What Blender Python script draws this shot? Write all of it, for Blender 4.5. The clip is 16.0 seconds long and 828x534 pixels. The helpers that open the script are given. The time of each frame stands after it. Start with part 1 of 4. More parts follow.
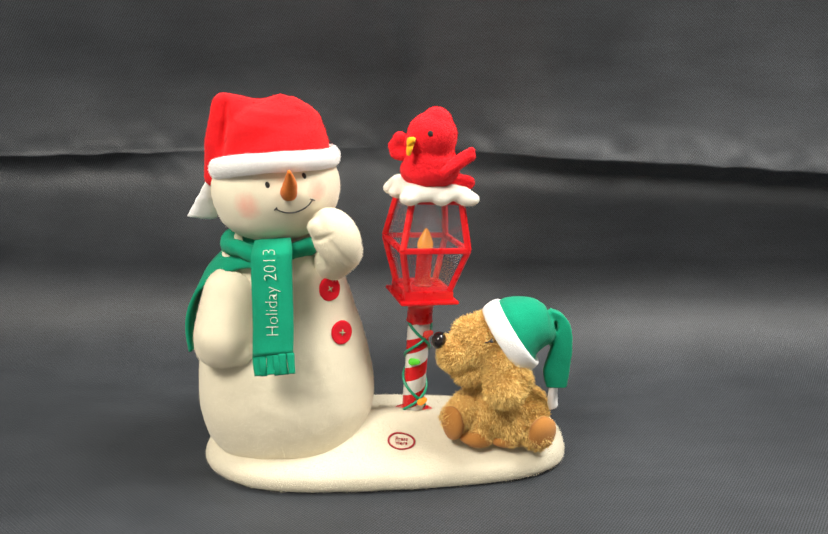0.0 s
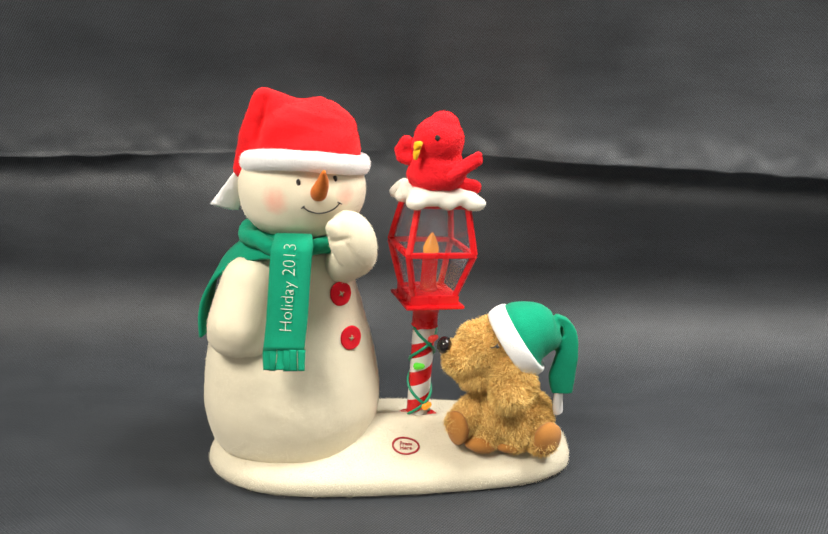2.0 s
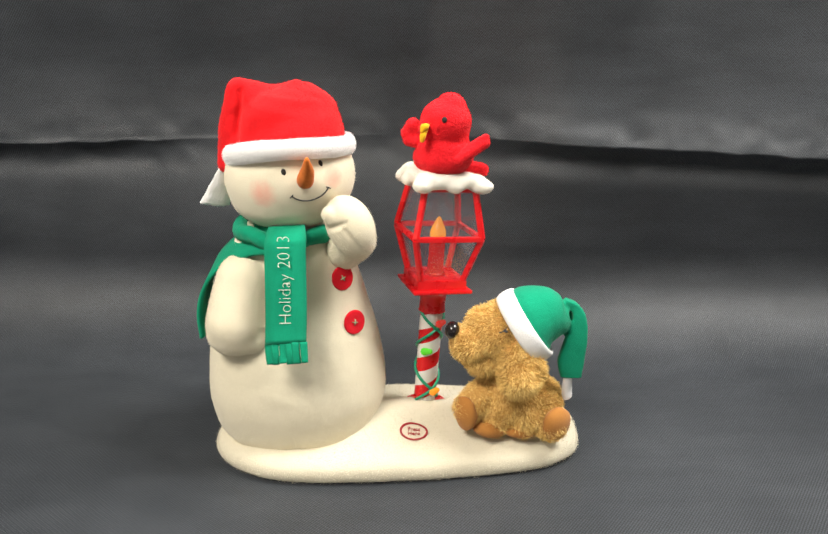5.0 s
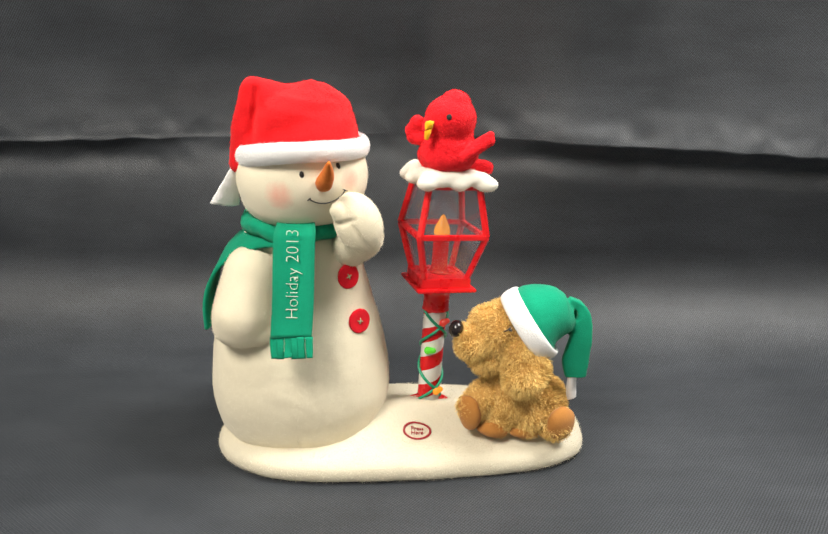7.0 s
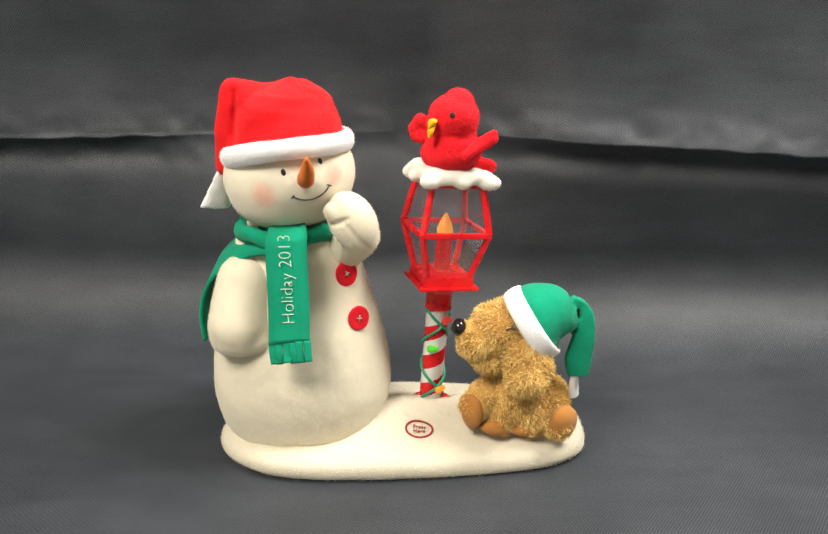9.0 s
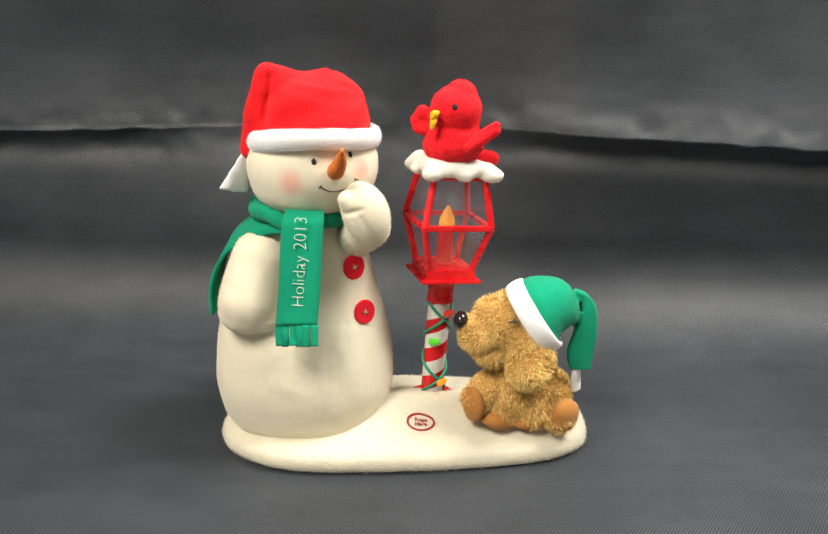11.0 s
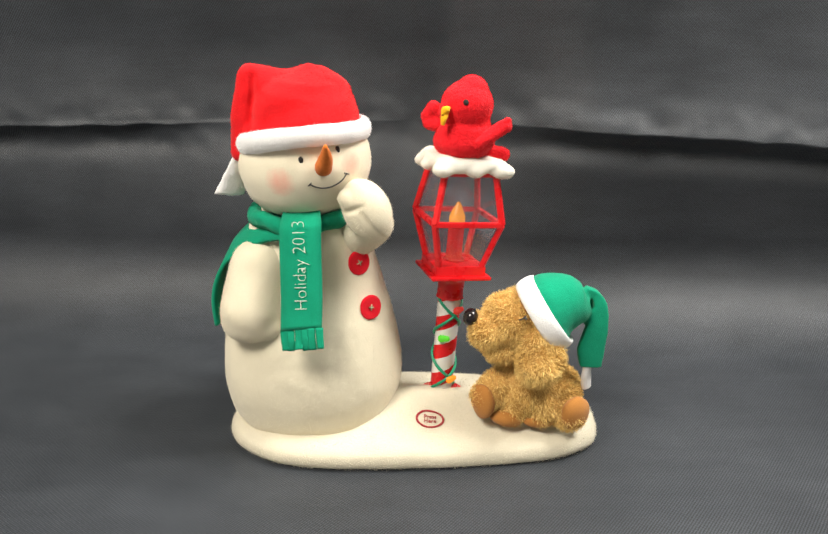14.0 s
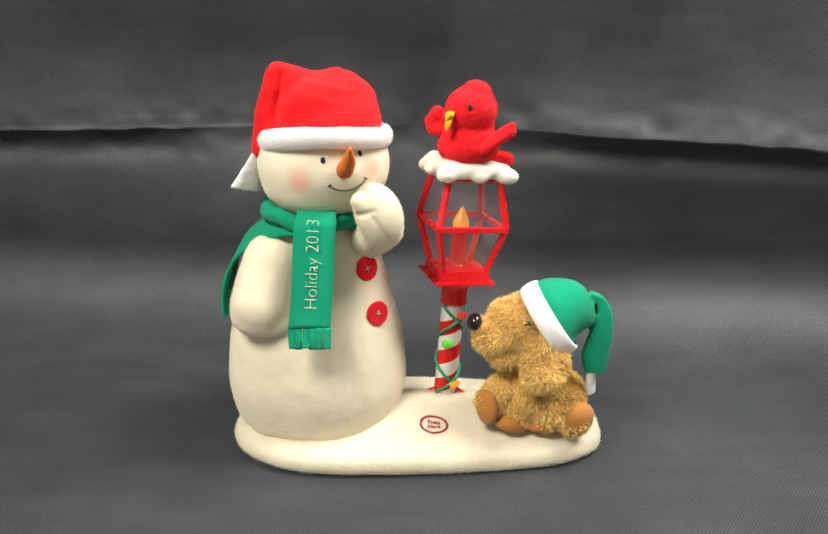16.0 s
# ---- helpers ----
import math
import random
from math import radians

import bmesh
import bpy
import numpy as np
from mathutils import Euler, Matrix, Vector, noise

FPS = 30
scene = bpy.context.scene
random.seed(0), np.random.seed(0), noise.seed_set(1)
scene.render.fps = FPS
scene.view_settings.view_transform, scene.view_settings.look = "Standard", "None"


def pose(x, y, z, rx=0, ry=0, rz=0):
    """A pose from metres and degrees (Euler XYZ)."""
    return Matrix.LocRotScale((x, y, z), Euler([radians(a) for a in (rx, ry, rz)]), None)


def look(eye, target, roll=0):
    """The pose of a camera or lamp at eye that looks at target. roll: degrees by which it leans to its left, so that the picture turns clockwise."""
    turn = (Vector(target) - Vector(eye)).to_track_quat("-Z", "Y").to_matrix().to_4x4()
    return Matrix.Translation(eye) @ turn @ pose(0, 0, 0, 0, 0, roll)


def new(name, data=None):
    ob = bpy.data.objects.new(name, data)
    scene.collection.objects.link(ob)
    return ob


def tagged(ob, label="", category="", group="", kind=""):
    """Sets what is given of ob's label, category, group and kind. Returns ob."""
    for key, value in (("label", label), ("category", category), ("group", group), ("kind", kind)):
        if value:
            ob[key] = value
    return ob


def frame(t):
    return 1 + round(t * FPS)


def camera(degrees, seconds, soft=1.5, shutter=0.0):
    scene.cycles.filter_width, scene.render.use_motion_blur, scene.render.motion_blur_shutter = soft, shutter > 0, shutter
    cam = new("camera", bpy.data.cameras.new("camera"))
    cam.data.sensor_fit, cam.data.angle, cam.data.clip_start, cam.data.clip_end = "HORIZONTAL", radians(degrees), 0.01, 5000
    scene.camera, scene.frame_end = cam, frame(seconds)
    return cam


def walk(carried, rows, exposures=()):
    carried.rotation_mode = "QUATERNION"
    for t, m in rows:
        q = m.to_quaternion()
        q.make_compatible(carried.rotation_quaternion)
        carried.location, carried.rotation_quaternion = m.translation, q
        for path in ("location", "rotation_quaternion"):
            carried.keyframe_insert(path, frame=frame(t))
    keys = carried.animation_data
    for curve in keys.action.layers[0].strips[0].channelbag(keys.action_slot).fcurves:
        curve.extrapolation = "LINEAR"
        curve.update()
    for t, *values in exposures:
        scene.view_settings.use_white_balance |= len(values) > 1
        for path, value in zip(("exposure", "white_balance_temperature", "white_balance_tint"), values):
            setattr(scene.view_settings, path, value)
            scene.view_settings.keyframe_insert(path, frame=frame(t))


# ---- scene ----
cam = camera(62.0, 16.0)
PATH = [
    (0, (0.0251, -0.6006, 0.3906), (0.0099, 1.2901, -0.2612), -0.17),
    (0.5, (0.0219, -0.6001, 0.3913), (0.0095, 1.2905, -0.2609), 0.03),
    (1, (0.0198, -0.5980, 0.3920), (0.0059, 1.2918, -0.2626), 0.16),
    (1.5, (0.0207, -0.5978, 0.3923), (0.0065, 1.2941, -0.2561), 0.17),
    (2, (0.0201, -0.5979, 0.3927), (0.0044, 1.2939, -0.2560), 0.19),
    (2.5, (0.0180, -0.5983, 0.3928), (0.0041, 1.2902, -0.2654), 0.15),
    (3, (0.0199, -0.5974, 0.3913), (0.0058, 1.2875, -0.2773), 0.06),
    (3.5, (0.0184, -0.5957, 0.3897), (0.0044, 1.2867, -0.2859), 0.05),
    (4, (0.0190, -0.5947, 0.3892), (0.0009, 1.2843, -0.2955), -0.10),
    (6.5, (0.0134, -0.5900, 0.3858), (-0.0186, 1.2896, -0.2969), -0.22),
    (7, (0.0148, -0.5903, 0.3847), (-0.0157, 1.2901, -0.2959), -0.14),
    (7.5, (0.0157, -0.5900, 0.3846), (-0.0117, 1.2887, -0.3006), -0.09),
    (8, (0.0142, -0.5894, 0.3837), (-0.0123, 1.2889, -0.3026), -0.04),
    (8.5, (0.0153, -0.5903, 0.3841), (-0.0175, 1.2890, -0.2996), -0.07),
    (9, (0.0145, -0.5900, 0.3842), (-0.0228, 1.2890, -0.3000), -0.03),
    (11.5, (0.0139, -0.5887, 0.3800), (-0.0296, 1.2831, -0.3232), 0.12),
    (12, (0.0130, -0.5880, 0.3796), (-0.0360, 1.2813, -0.3300), 0.15),
    (12.5, (0.0110, -0.5883, 0.3819), (-0.0431, 1.2810, -0.3272), 0.10),
    (13, (0.0121, -0.5880, 0.3832), (-0.0480, 1.2816, -0.3246), -0.02),
    (13.5, (0.0125, -0.5880, 0.3824), (-0.0519, 1.2820, -0.3240), -0.05),
    (14, (0.0117, -0.5868, 0.3803), (-0.0506, 1.2833, -0.3260), 0.05),
    (14.5, (0.0100, -0.5870, 0.3808), (-0.0535, 1.2833, -0.3250), 0.10),
    (15, (0.0094, -0.5864, 0.3806), (-0.0542, 1.2850, -0.3220), 0.02),
    (15.5, (0.0080, -0.5856, 0.3817), (-0.0557, 1.2863, -0.3195), 0.08),
    (16, (0.0091, -0.5851, 0.3817), (-0.0561, 1.2879, -0.3166), 0.01),
]
walk(cam, [(t, look(eye, target, roll)) for t, eye, target, roll in PATH])

# ---------------------------------------------------------------- world, lamps
world = bpy.data.worlds.new("room_air")
scene.world = world
world.use_nodes = True
world.node_tree.nodes["Background"].inputs[0].default_value = (0.9, 0.95, 1.0, 1)
world.node_tree.nodes["Background"].inputs[1].default_value = 0.05


def area_lamp(name, eye, target, size, power, colour):
    data = bpy.data.lights.new(name, "AREA")
    data.shape, data.size, data.energy, data.color = "DISK", size, power, colour
    ob = new(name, data)
    ob.matrix_world = look(eye, target)
    return ob


area_lamp("ceiling_lamp", (-0.64, -0.82, 1.45), (0.02, 0.0, 0.1), 0.60, 34, (1.0, 0.93, 0.82))
area_lamp("ceiling_lamp", (0.95, 0.00, 1.70), (0.30, -0.15, 0.0), 0.9, 60, (1.0, 0.96, 0.89))
scene.view_settings.exposure = 0.0


# ---------------------------------------------------------------- materials
class Nodes:
    def __init__(self, name):
        self.mat = bpy.data.materials.new(name)
        self.mat.use_nodes = True
        self.tree = self.mat.node_tree
        self.bsdf = self.tree.nodes["Principled BSDF"]
        self.out = self.tree.nodes["Material Output"]

    def node(self, kind, **values):
        n = self.tree.nodes.new(kind)
        for key, value in values.items():
            if key in ("operation", "blend_type", "data_type", "wave_type", "bands_direction", "feature"):
                if key == "operation":
                    n.operation = value
                elif key == "blend_type":
                    n.blend_type = value
                elif key == "data_type":
                    n.data_type = value
                elif key == "wave_type":
                    n.wave_type = value
                elif key == "bands_direction":
                    n.bands_direction = value
                elif key == "feature":
                    n.feature = value
            else:
                n.inputs[key.replace("_", " ")].default_value = value
        return n

    def link(self, a, b):
        self.tree.links.new(a, b)

    def coord(self):
        return self.node("ShaderNodeTexCoord").outputs["Object"]

    def noise(self, scale, detail=3.0, rough=0.6, vec=None):
        n = self.node("ShaderNodeTexNoise", Scale=scale, Detail=detail, Roughness=rough)
        self.link(vec or self.coord(), n.inputs["Vector"])
        return n.outputs["Fac"]

    def ramp(self, fac, stops):
        n = self.node("ShaderNodeValToRGB")
        n.color_ramp.elements[0].position, n.color_ramp.elements[0].color = stops[0][0], (*stops[0][1], 1)
        n.color_ramp.elements[1].position, n.color_ramp.elements[1].color = stops[-1][0], (*stops[-1][1], 1)
        for pos, col in stops[1:-1]:
            e = n.color_ramp.elements.new(pos)
            e.color = (*col, 1)
        self.link(fac, n.inputs[0])
        return n.outputs["Color"]

    def mix(self, fac, a, b, mode="MIX"):
        n = self.node("ShaderNodeMix", data_type="RGBA", blend_type=mode)
        for value, slot in ((fac, 0), (a, 6), (b, 7)):
            if isinstance(value, (int, float)):
                n.inputs[slot].default_value = value
            elif isinstance(value, tuple):
                n.inputs[slot].default_value = (*value, 1)
            else:
                self.link(value, n.inputs[slot])
        return n.outputs[2]

    def math(self, op, a, b=0.0):
        n = self.node("ShaderNodeMath", operation=op)
        for slot, value in ((0, a), (1, b)):
            if isinstance(value, (int, float)):
                n.inputs[slot].default_value = value
            else:
                self.link(value, n.inputs[slot])
        return n.outputs[0]

    def bump(self, height, strength, distance):
        n = self.node("ShaderNodeBump", Strength=strength, Distance=distance)
        self.link(height, n.inputs["Height"])
        self.link(n.outputs[0], self.bsdf.inputs["Normal"])

    def set(self, **values):
        for key, value in values.items():
            slot = self.bsdf.inputs[key.replace("_", " ")]
            slot.default_value = (*value, 1) if isinstance(value, tuple) else value
        return self


def fabric(name, dark, light, grain=900.0, relief=0.5, depth=0.0006, sheen=0.25, rough=0.95, folds=35.0):
    """Napped cloth: fine pile, soft blotches where it is brushed."""
    m = Nodes(name)
    fine, broad = m.noise(grain, 4), m.noise(folds, 3)
    blend = m.math("ADD", m.math("MULTIPLY", fine, 0.5), m.math("MULTIPLY", broad, 0.5))
    m.link(m.ramp(blend, [(0.3, dark), (0.7, light)]), m.bsdf.inputs["Base Color"])
    m.set(Roughness=rough, Sheen_Weight=sheen, Sheen_Roughness=0.5, Specular_IOR_Level=0.15)
    m.bump(m.math("ADD", fine, m.math("MULTIPLY", m.noise(grain * 0.25, 2), 0.8)), relief, depth)
    return m.mat


def strands(name, dark, light, rough=0.7):
    """Loose pile whose tufts differ a little from each other."""
    m = Nodes(name)
    island = m.node("ShaderNodeNewGeometry").outputs["Random Per Island"]
    blend = m.math("ADD", m.math("MULTIPLY", island, 0.7), m.math("MULTIPLY", m.noise(60, 3), 0.4))
    m.link(m.ramp(blend, [(0.15, dark), (0.9, light)]), m.bsdf.inputs["Base Color"])
    m.set(Roughness=rough, Specular_IOR_Level=0.15)
    return m.mat


def plastic(name, dark, light, rough=0.3, scale=40.0):
    m = Nodes(name)
    n = m.noise(scale, 4)
    m.link(m.ramp(n, [(0.3, dark), (0.7, light)]), m.bsdf.inputs["Base Color"])
    m.link(m.math("ADD", m.math("MULTIPLY", n, 0.2), rough - 0.1), m.bsdf.inputs["Roughness"])
    m.bump(m.noise(scale * 8, 2), 0.08, 0.0003)
    return m.mat


def lit_plastic(name, colour, glow, power):
    m = Nodes(name)
    m.link(m.ramp(m.noise(200, 2), [(0.3, tuple(c * 0.8 for c in colour)), (0.7, colour)]), m.bsdf.inputs["Base Color"])
    m.set(Roughness=0.2, Transmission_Weight=0.3, Emission_Color=glow, Emission_Strength=power)
    return m.mat


def clear_sheet(name):
    m = Nodes(name)
    see = m.node("ShaderNodeBsdfTransparent", Color=(0.97, 0.96, 0.98, 1))
    # a pale diffuse veil puts the greyish haze of the panes into their colour
    haze = m.node("ShaderNodeBsdfDiffuse", Color=(0.80, 0.72, 0.78, 1))
    shine = m.node("ShaderNodeBsdfGlossy", Roughness=0.08, Color=(1, 1, 1, 1))
    veiled, both = m.node("ShaderNodeMixShader"), m.node("ShaderNodeMixShader")
    m.link(m.math("ADD", m.math("MULTIPLY", m.noise(40, 4), 0.014), 0.015), veiled.inputs[0])
    m.link(see.outputs[0], veiled.inputs[1])
    m.link(haze.outputs[0], veiled.inputs[2])
    facing = m.node("ShaderNodeLayerWeight", Blend=0.5).outputs["Facing"]
    m.link(m.math("ADD", m.math("MULTIPLY", m.math("POWER", facing, 4.0), 0.25), 0.025), both.inputs[0])
    m.link(veiled.outputs[0], both.inputs[1])
    m.link(shine.outputs[0], both.inputs[2])
    m.link(both.outputs[0], m.out.inputs["Surface"])
    return m.mat


def twill(name):
    """Dark grey polyester lining: fine twill, a satin shine, faint patches, lighter streaks painted in for wrinkles."""
    m = Nodes(name)
    uv = m.node("ShaderNodeUVMap").outputs["UV"]
    waves = []
    for turn, scale in ((38, 150.0), (-52, 112.0)):
        mp = m.node("ShaderNodeMapping")
        mp.inputs["Rotation"].default_value = (0, 0, radians(turn))
        m.link(uv, mp.inputs["Vector"])
        w = m.node("ShaderNodeTexWave", Scale=scale, Distortion=0.6, Detail=1.0, wave_type="BANDS", bands_direction="X")
        m.link(mp.outputs[0], w.inputs["Vector"])
        waves.append(w.outputs["Fac"])
    weave = m.math("MULTIPLY", waves[0], waves[1])
    speck = m.noise(620, 2, vec=uv)
    cloud = m.noise(5.5, 5, vec=uv)
    # stretched noise puts the lighter mottling of wrinkles into the colour
    stretch = m.node("ShaderNodeMapping")
    stretch.inputs["Scale"].default_value = (9.0, 38.0, 1.0)
    m.link(uv, stretch.inputs["Vector"])
    streaks = m.noise(1.0, 6, 0.7, vec=stretch.outputs[0])
    base = m.ramp(m.math("ADD", m.math("MULTIPLY", cloud, 0.6), m.math("MULTIPLY", streaks, 0.4)), [(0.32, (0.0165, 0.0195, 0.0240)), (0.68, (0.041, 0.046, 0.0540))])
    thread = m.math("ADD", m.math("ADD", m.math("MULTIPLY", waves[0], 0.28), m.math("MULTIPLY", weave, 0.22)), m.math("MULTIPLY", speck, 0.6))
    m.link(m.mix(1.0, base, m.ramp(thread, [(0.25, (0.38, 0.38, 0.38)), (0.75, (2.0, 2.0, 2.0))]), "MULTIPLY"), m.bsdf.inputs["Base Color"])
    m.link(m.math("ADD", m.math("MULTIPLY", m.noise(14, 4, vec=uv), 0.22), 0.37), m.bsdf.inputs["Roughness"])
    m.set(Specular_IOR_Level=0.42, Sheen_Weight=0.03, Sheen_Roughness=0.4)
    m.bump(m.math("ADD", thread, m.math("MULTIPLY", m.noise(160, 4, vec=uv), 0.5)), 0.5, 0.0009)
    return m.mat


def blushed(name, dark, light, pink, spots):
    """White fleece with two soft rouged spots."""
    m = Nodes(name)
    fine, broad = m.noise(900, 4), m.noise(35, 3)
    blend = m.math("ADD", m.math("MULTIPLY", fine, 0.5), m.math("MULTIPLY", broad, 0.5))
    colour = m.ramp(blend, [(0.3, dark), (0.7, light)])
    for spot, size in spots:
        d = m.node("ShaderNodeVectorMath", operation="DISTANCE")
        m.link(m.coord(), d.inputs[0])
        d.inputs[1].default_value = spot
        fac = m.ramp(m.math("ADD", m.math("DIVIDE", d.outputs["Value"], size), m.math("MULTIPLY", m.noise(220, 3), 0.25)),
                     [(0.15, (0.8, 0.8, 0.8)), (0.6, (0.5, 0.5, 0.5)), (1.15, (0, 0, 0))])
        colour = m.mix(fac, colour, pink)
    m.link(colour, m.bsdf.inputs["Base Color"])
    m.set(Roughness=0.95, Sheen_Weight=0.25, Sheen_Roughness=0.5, Specular_IOR_Level=0.15)
    m.bump(fine, 0.5, 0.0006)
    return m.mat


HEAD_PIVOT = Vector((-0.100, 0.050, 0.130))
HAND_PIVOT = Vector((-0.035, -0.02, 0.150))
BODY_PIVOT = Vector((-0.075, -0.02, 0.030))
SCARF_PIVOT = Vector((-0.005, -0.02, 0.0825))
ARM_PIVOT = Vector((0.0, -0.02, 0.052))
CREAM = ((0.715, 0.652, 0.50), (0.785, 0.722, 0.562))

cloth_mat = twill("grey_twill")
wall_mat = plastic("wall_paint", (0.50, 0.49, 0.46), (0.58, 0.57, 0.54), 0.85, 3.0)
fleece_mat = fabric("cream_fleece", *CREAM, 1100, 0.35, 0.0005)
base_mat = fabric("snow_fleece", (0.60, 0.55, 0.43), (0.69, 0.64, 0.51), 700, 0.5, 0.0007)
cap_mat = fabric("cap_fleece", (0.78, 0.75, 0.68), (0.86, 0.83, 0.76), 800, 0.4, 0.0006)
pile_mat = strands("snow_pile", (0.70, 0.645, 0.505), (0.77, 0.715, 0.57), 0.95)
white_mat = fabric("white_fleece", (0.79, 0.79, 0.80), (0.87, 0.87, 0.87), 800, 0.6, 0.0008)
head_mat = blushed("face_fleece", *CREAM, (0.86, 0.22, 0.16),
                   [(Vector((-0.101, -0.046, 0.260)) - HEAD_PIVOT, 0.017), (Vector((-0.041, -0.043, 0.266)) - HEAD_PIVOT, 0.016)])
red_mat = fabric("red_fleece", (0.60, 0.006, 0.010), (0.78, 0.014, 0.018), 700, 0.5, 0.0007, 0.1)
plush_red_mat = fabric("red_plush", (0.70, 0.010, 0.018), (0.88, 0.022, 0.034), 500, 0.9, 0.0012, 0.1)
red_pile_mat = strands("red_pile", (0.70, 0.010, 0.016), (0.90, 0.026, 0.038), 0.9)
green_mat = fabric("green_felt", (0.003, 0.22, 0.120), (0.006, 0.32, 0.180), 1300, 0.45, 0.0006, 0.08)
red_felt_mat = fabric("red_felt", (0.55, 0.004, 0.014), (0.70, 0.010, 0.024), 900, 0.5, 0.0005, 0.1)
fur_mat = strands("tan_fur", (0.60, 0.345, 0.090), (0.98, 0.75, 0.30), 0.55)
skin_mat = fabric("tan_backing", (0.48, 0.26, 0.070), (0.66, 0.39, 0.13), 400, 0.9, 0.0015, 0.1)
suede_mat = fabric("tan_suede", (0.36, 0.15, 0.035), (0.46, 0.20, 0.05), 900, 0.4, 0.0004, 0.15)
carrot_mat = fabric("orange_felt", (0.55, 0.125, 0.018), (0.72, 0.20, 0.034), 500, 0.5, 0.0006, 0.1, 0.85, 120)
yellow_mat = fabric("yellow_felt", (0.75, 0.36, 0.01), (0.88, 0.48, 0.02), 500, 0.6, 0.0006, 0.1)
thread_mat = plastic("dark_thread", (0.025, 0.024, 0.025), (0.05, 0.048, 0.05), 0.6, 300)
stitch_mat = plastic("pale_thread", (0.55, 0.68, 0.58), (0.74, 0.82, 0.74), 0.6, 500)
sage_mat = plastic("sage_thread", (0.20, 0.30, 0.16), (0.42, 0.50, 0.32), 0.7, 700)
felt_eye_mat = plastic("charcoal_thread", (0.014, 0.013, 0.012), (0.035, 0.033, 0.03), 0.85, 600)
bead_mat = plastic("black_bead", (0.006, 0.005, 0.006), (0.014, 0.010, 0.010), 0.12, 60)
lamp_red_mat = plastic("red_plastic", (0.60, 0.006, 0.010), (0.70, 0.012, 0.016), 0.28)
lamp_white_mat = plastic("white_plastic", (0.72, 0.69, 0.64), (0.80, 0.78, 0.74), 0.35)
wire_mat = plastic("green_wire", (0.006, 0.22, 0.11), (0.010, 0.32, 0.17), 0.35)
white_pile_mat = strands("white_pile", (0.81, 0.81, 0.82), (0.88, 0.88, 0.88), 0.95)
hat_pile_mat = strands("hat_pile", (0.60, 0.006, 0.010), (0.80, 0.016, 0.020), 0.9)
pane_mat = clear_sheet("clear_pane")
# the candle body has a faint added glow so its red shows behind the panes
candle_mat = lit_plastic("red_candle", (0.55, 0.012, 0.014), (1.0, 0.04, 0.02), 0.14)
flame_mat = lit_plastic("amber_flame", (0.75, 0.34, 0.03), (1.0, 0.40, 0.02), 0.35)
bulb_mats = {"red": lit_plastic("red_bulb", (0.55, 0.03, 0.03), (1.0, 0.08, 0.04), 0.25),
             "green": lit_plastic("green_bulb", (0.06, 0.40, 0.04), (0.2, 1.0, 0.02), 0.3),
             "amber": lit_plastic("amber_bulb", (0.7, 0.22, 0.02), (1.0, 0.35, 0.02), 0.6)}
print_red_mat = plastic("red_print", (0.30, 0.010, 0.016), (0.38, 0.02, 0.025), 0.5, 300)


# ---------------------------------------------------------------- mesh helpers
PLACE = {}


def thing(name, at, label, category, kind="", group=""):
    """A thing whose parts are given in world places."""
    ob = new(name)
    ob.empty_display_size = 0.02
    ob.location = at
    PLACE[ob.name] = Vector(at)
    return tagged(ob, label, category, group, kind)


def part(name, shape, material, parent, label="", origin=None, smooth=True, kind=""):
    """One mesh under a thing or part. Its verts are in the same space as the thing's place."""
    if isinstance(shape, bmesh.types.BMesh):
        data = bpy.data.meshes.new(name)
        bmesh.ops.recalc_face_normals(shape, faces=shape.faces)
        shape.to_mesh(data)
        shape.free()
    else:
        data = shape
    data.name = name
    here = Vector(origin) if origin is not None else PLACE[parent.name].copy()
    data.transform(Matrix.Translation(-here))
    if not data.materials:
        for m in material if isinstance(material, (list, tuple)) else [material]:
            data.materials.append(m)
    if smooth:
        data.polygons.foreach_set("use_smooth", [True] * len(data.polygons))
    ob = new(name, data)
    ob.parent = parent
    ob.location = here - PLACE[parent.name]
    PLACE[ob.name] = here
    return tagged(ob, label, kind=kind)


def ball(bm, c, r, turn=(0, 0, 0), seg=32, rings=20):
    r = (r, r, r) if isinstance(r, (int, float)) else r
    m = pose(*c, *turn) @ Matrix.Diagonal((*r, 1))
    return bmesh.ops.create_uvsphere(bm, u_segments=seg, v_segments=rings, radius=1, matrix=m)["verts"]


def smooth_line(points, steps=8):
    """A line that glides through the points."""
    pts = [Vector(p) for p in points]
    pts = [2 * pts[0] - pts[1]] + pts + [2 * pts[-1] - pts[-2]]
    out = []
    for a, b, c, d in zip(pts, pts[1:], pts[2:], pts[3:]):
        for k in range(steps):
            t = k / steps
            out.append(0.5 * ((2 * b) + (c - a) * t + (2 * a - 5 * b + 4 * c - d) * t * t + (3 * b - a - 3 * c + d) * t ** 3))
    return out + [pts[-2]]


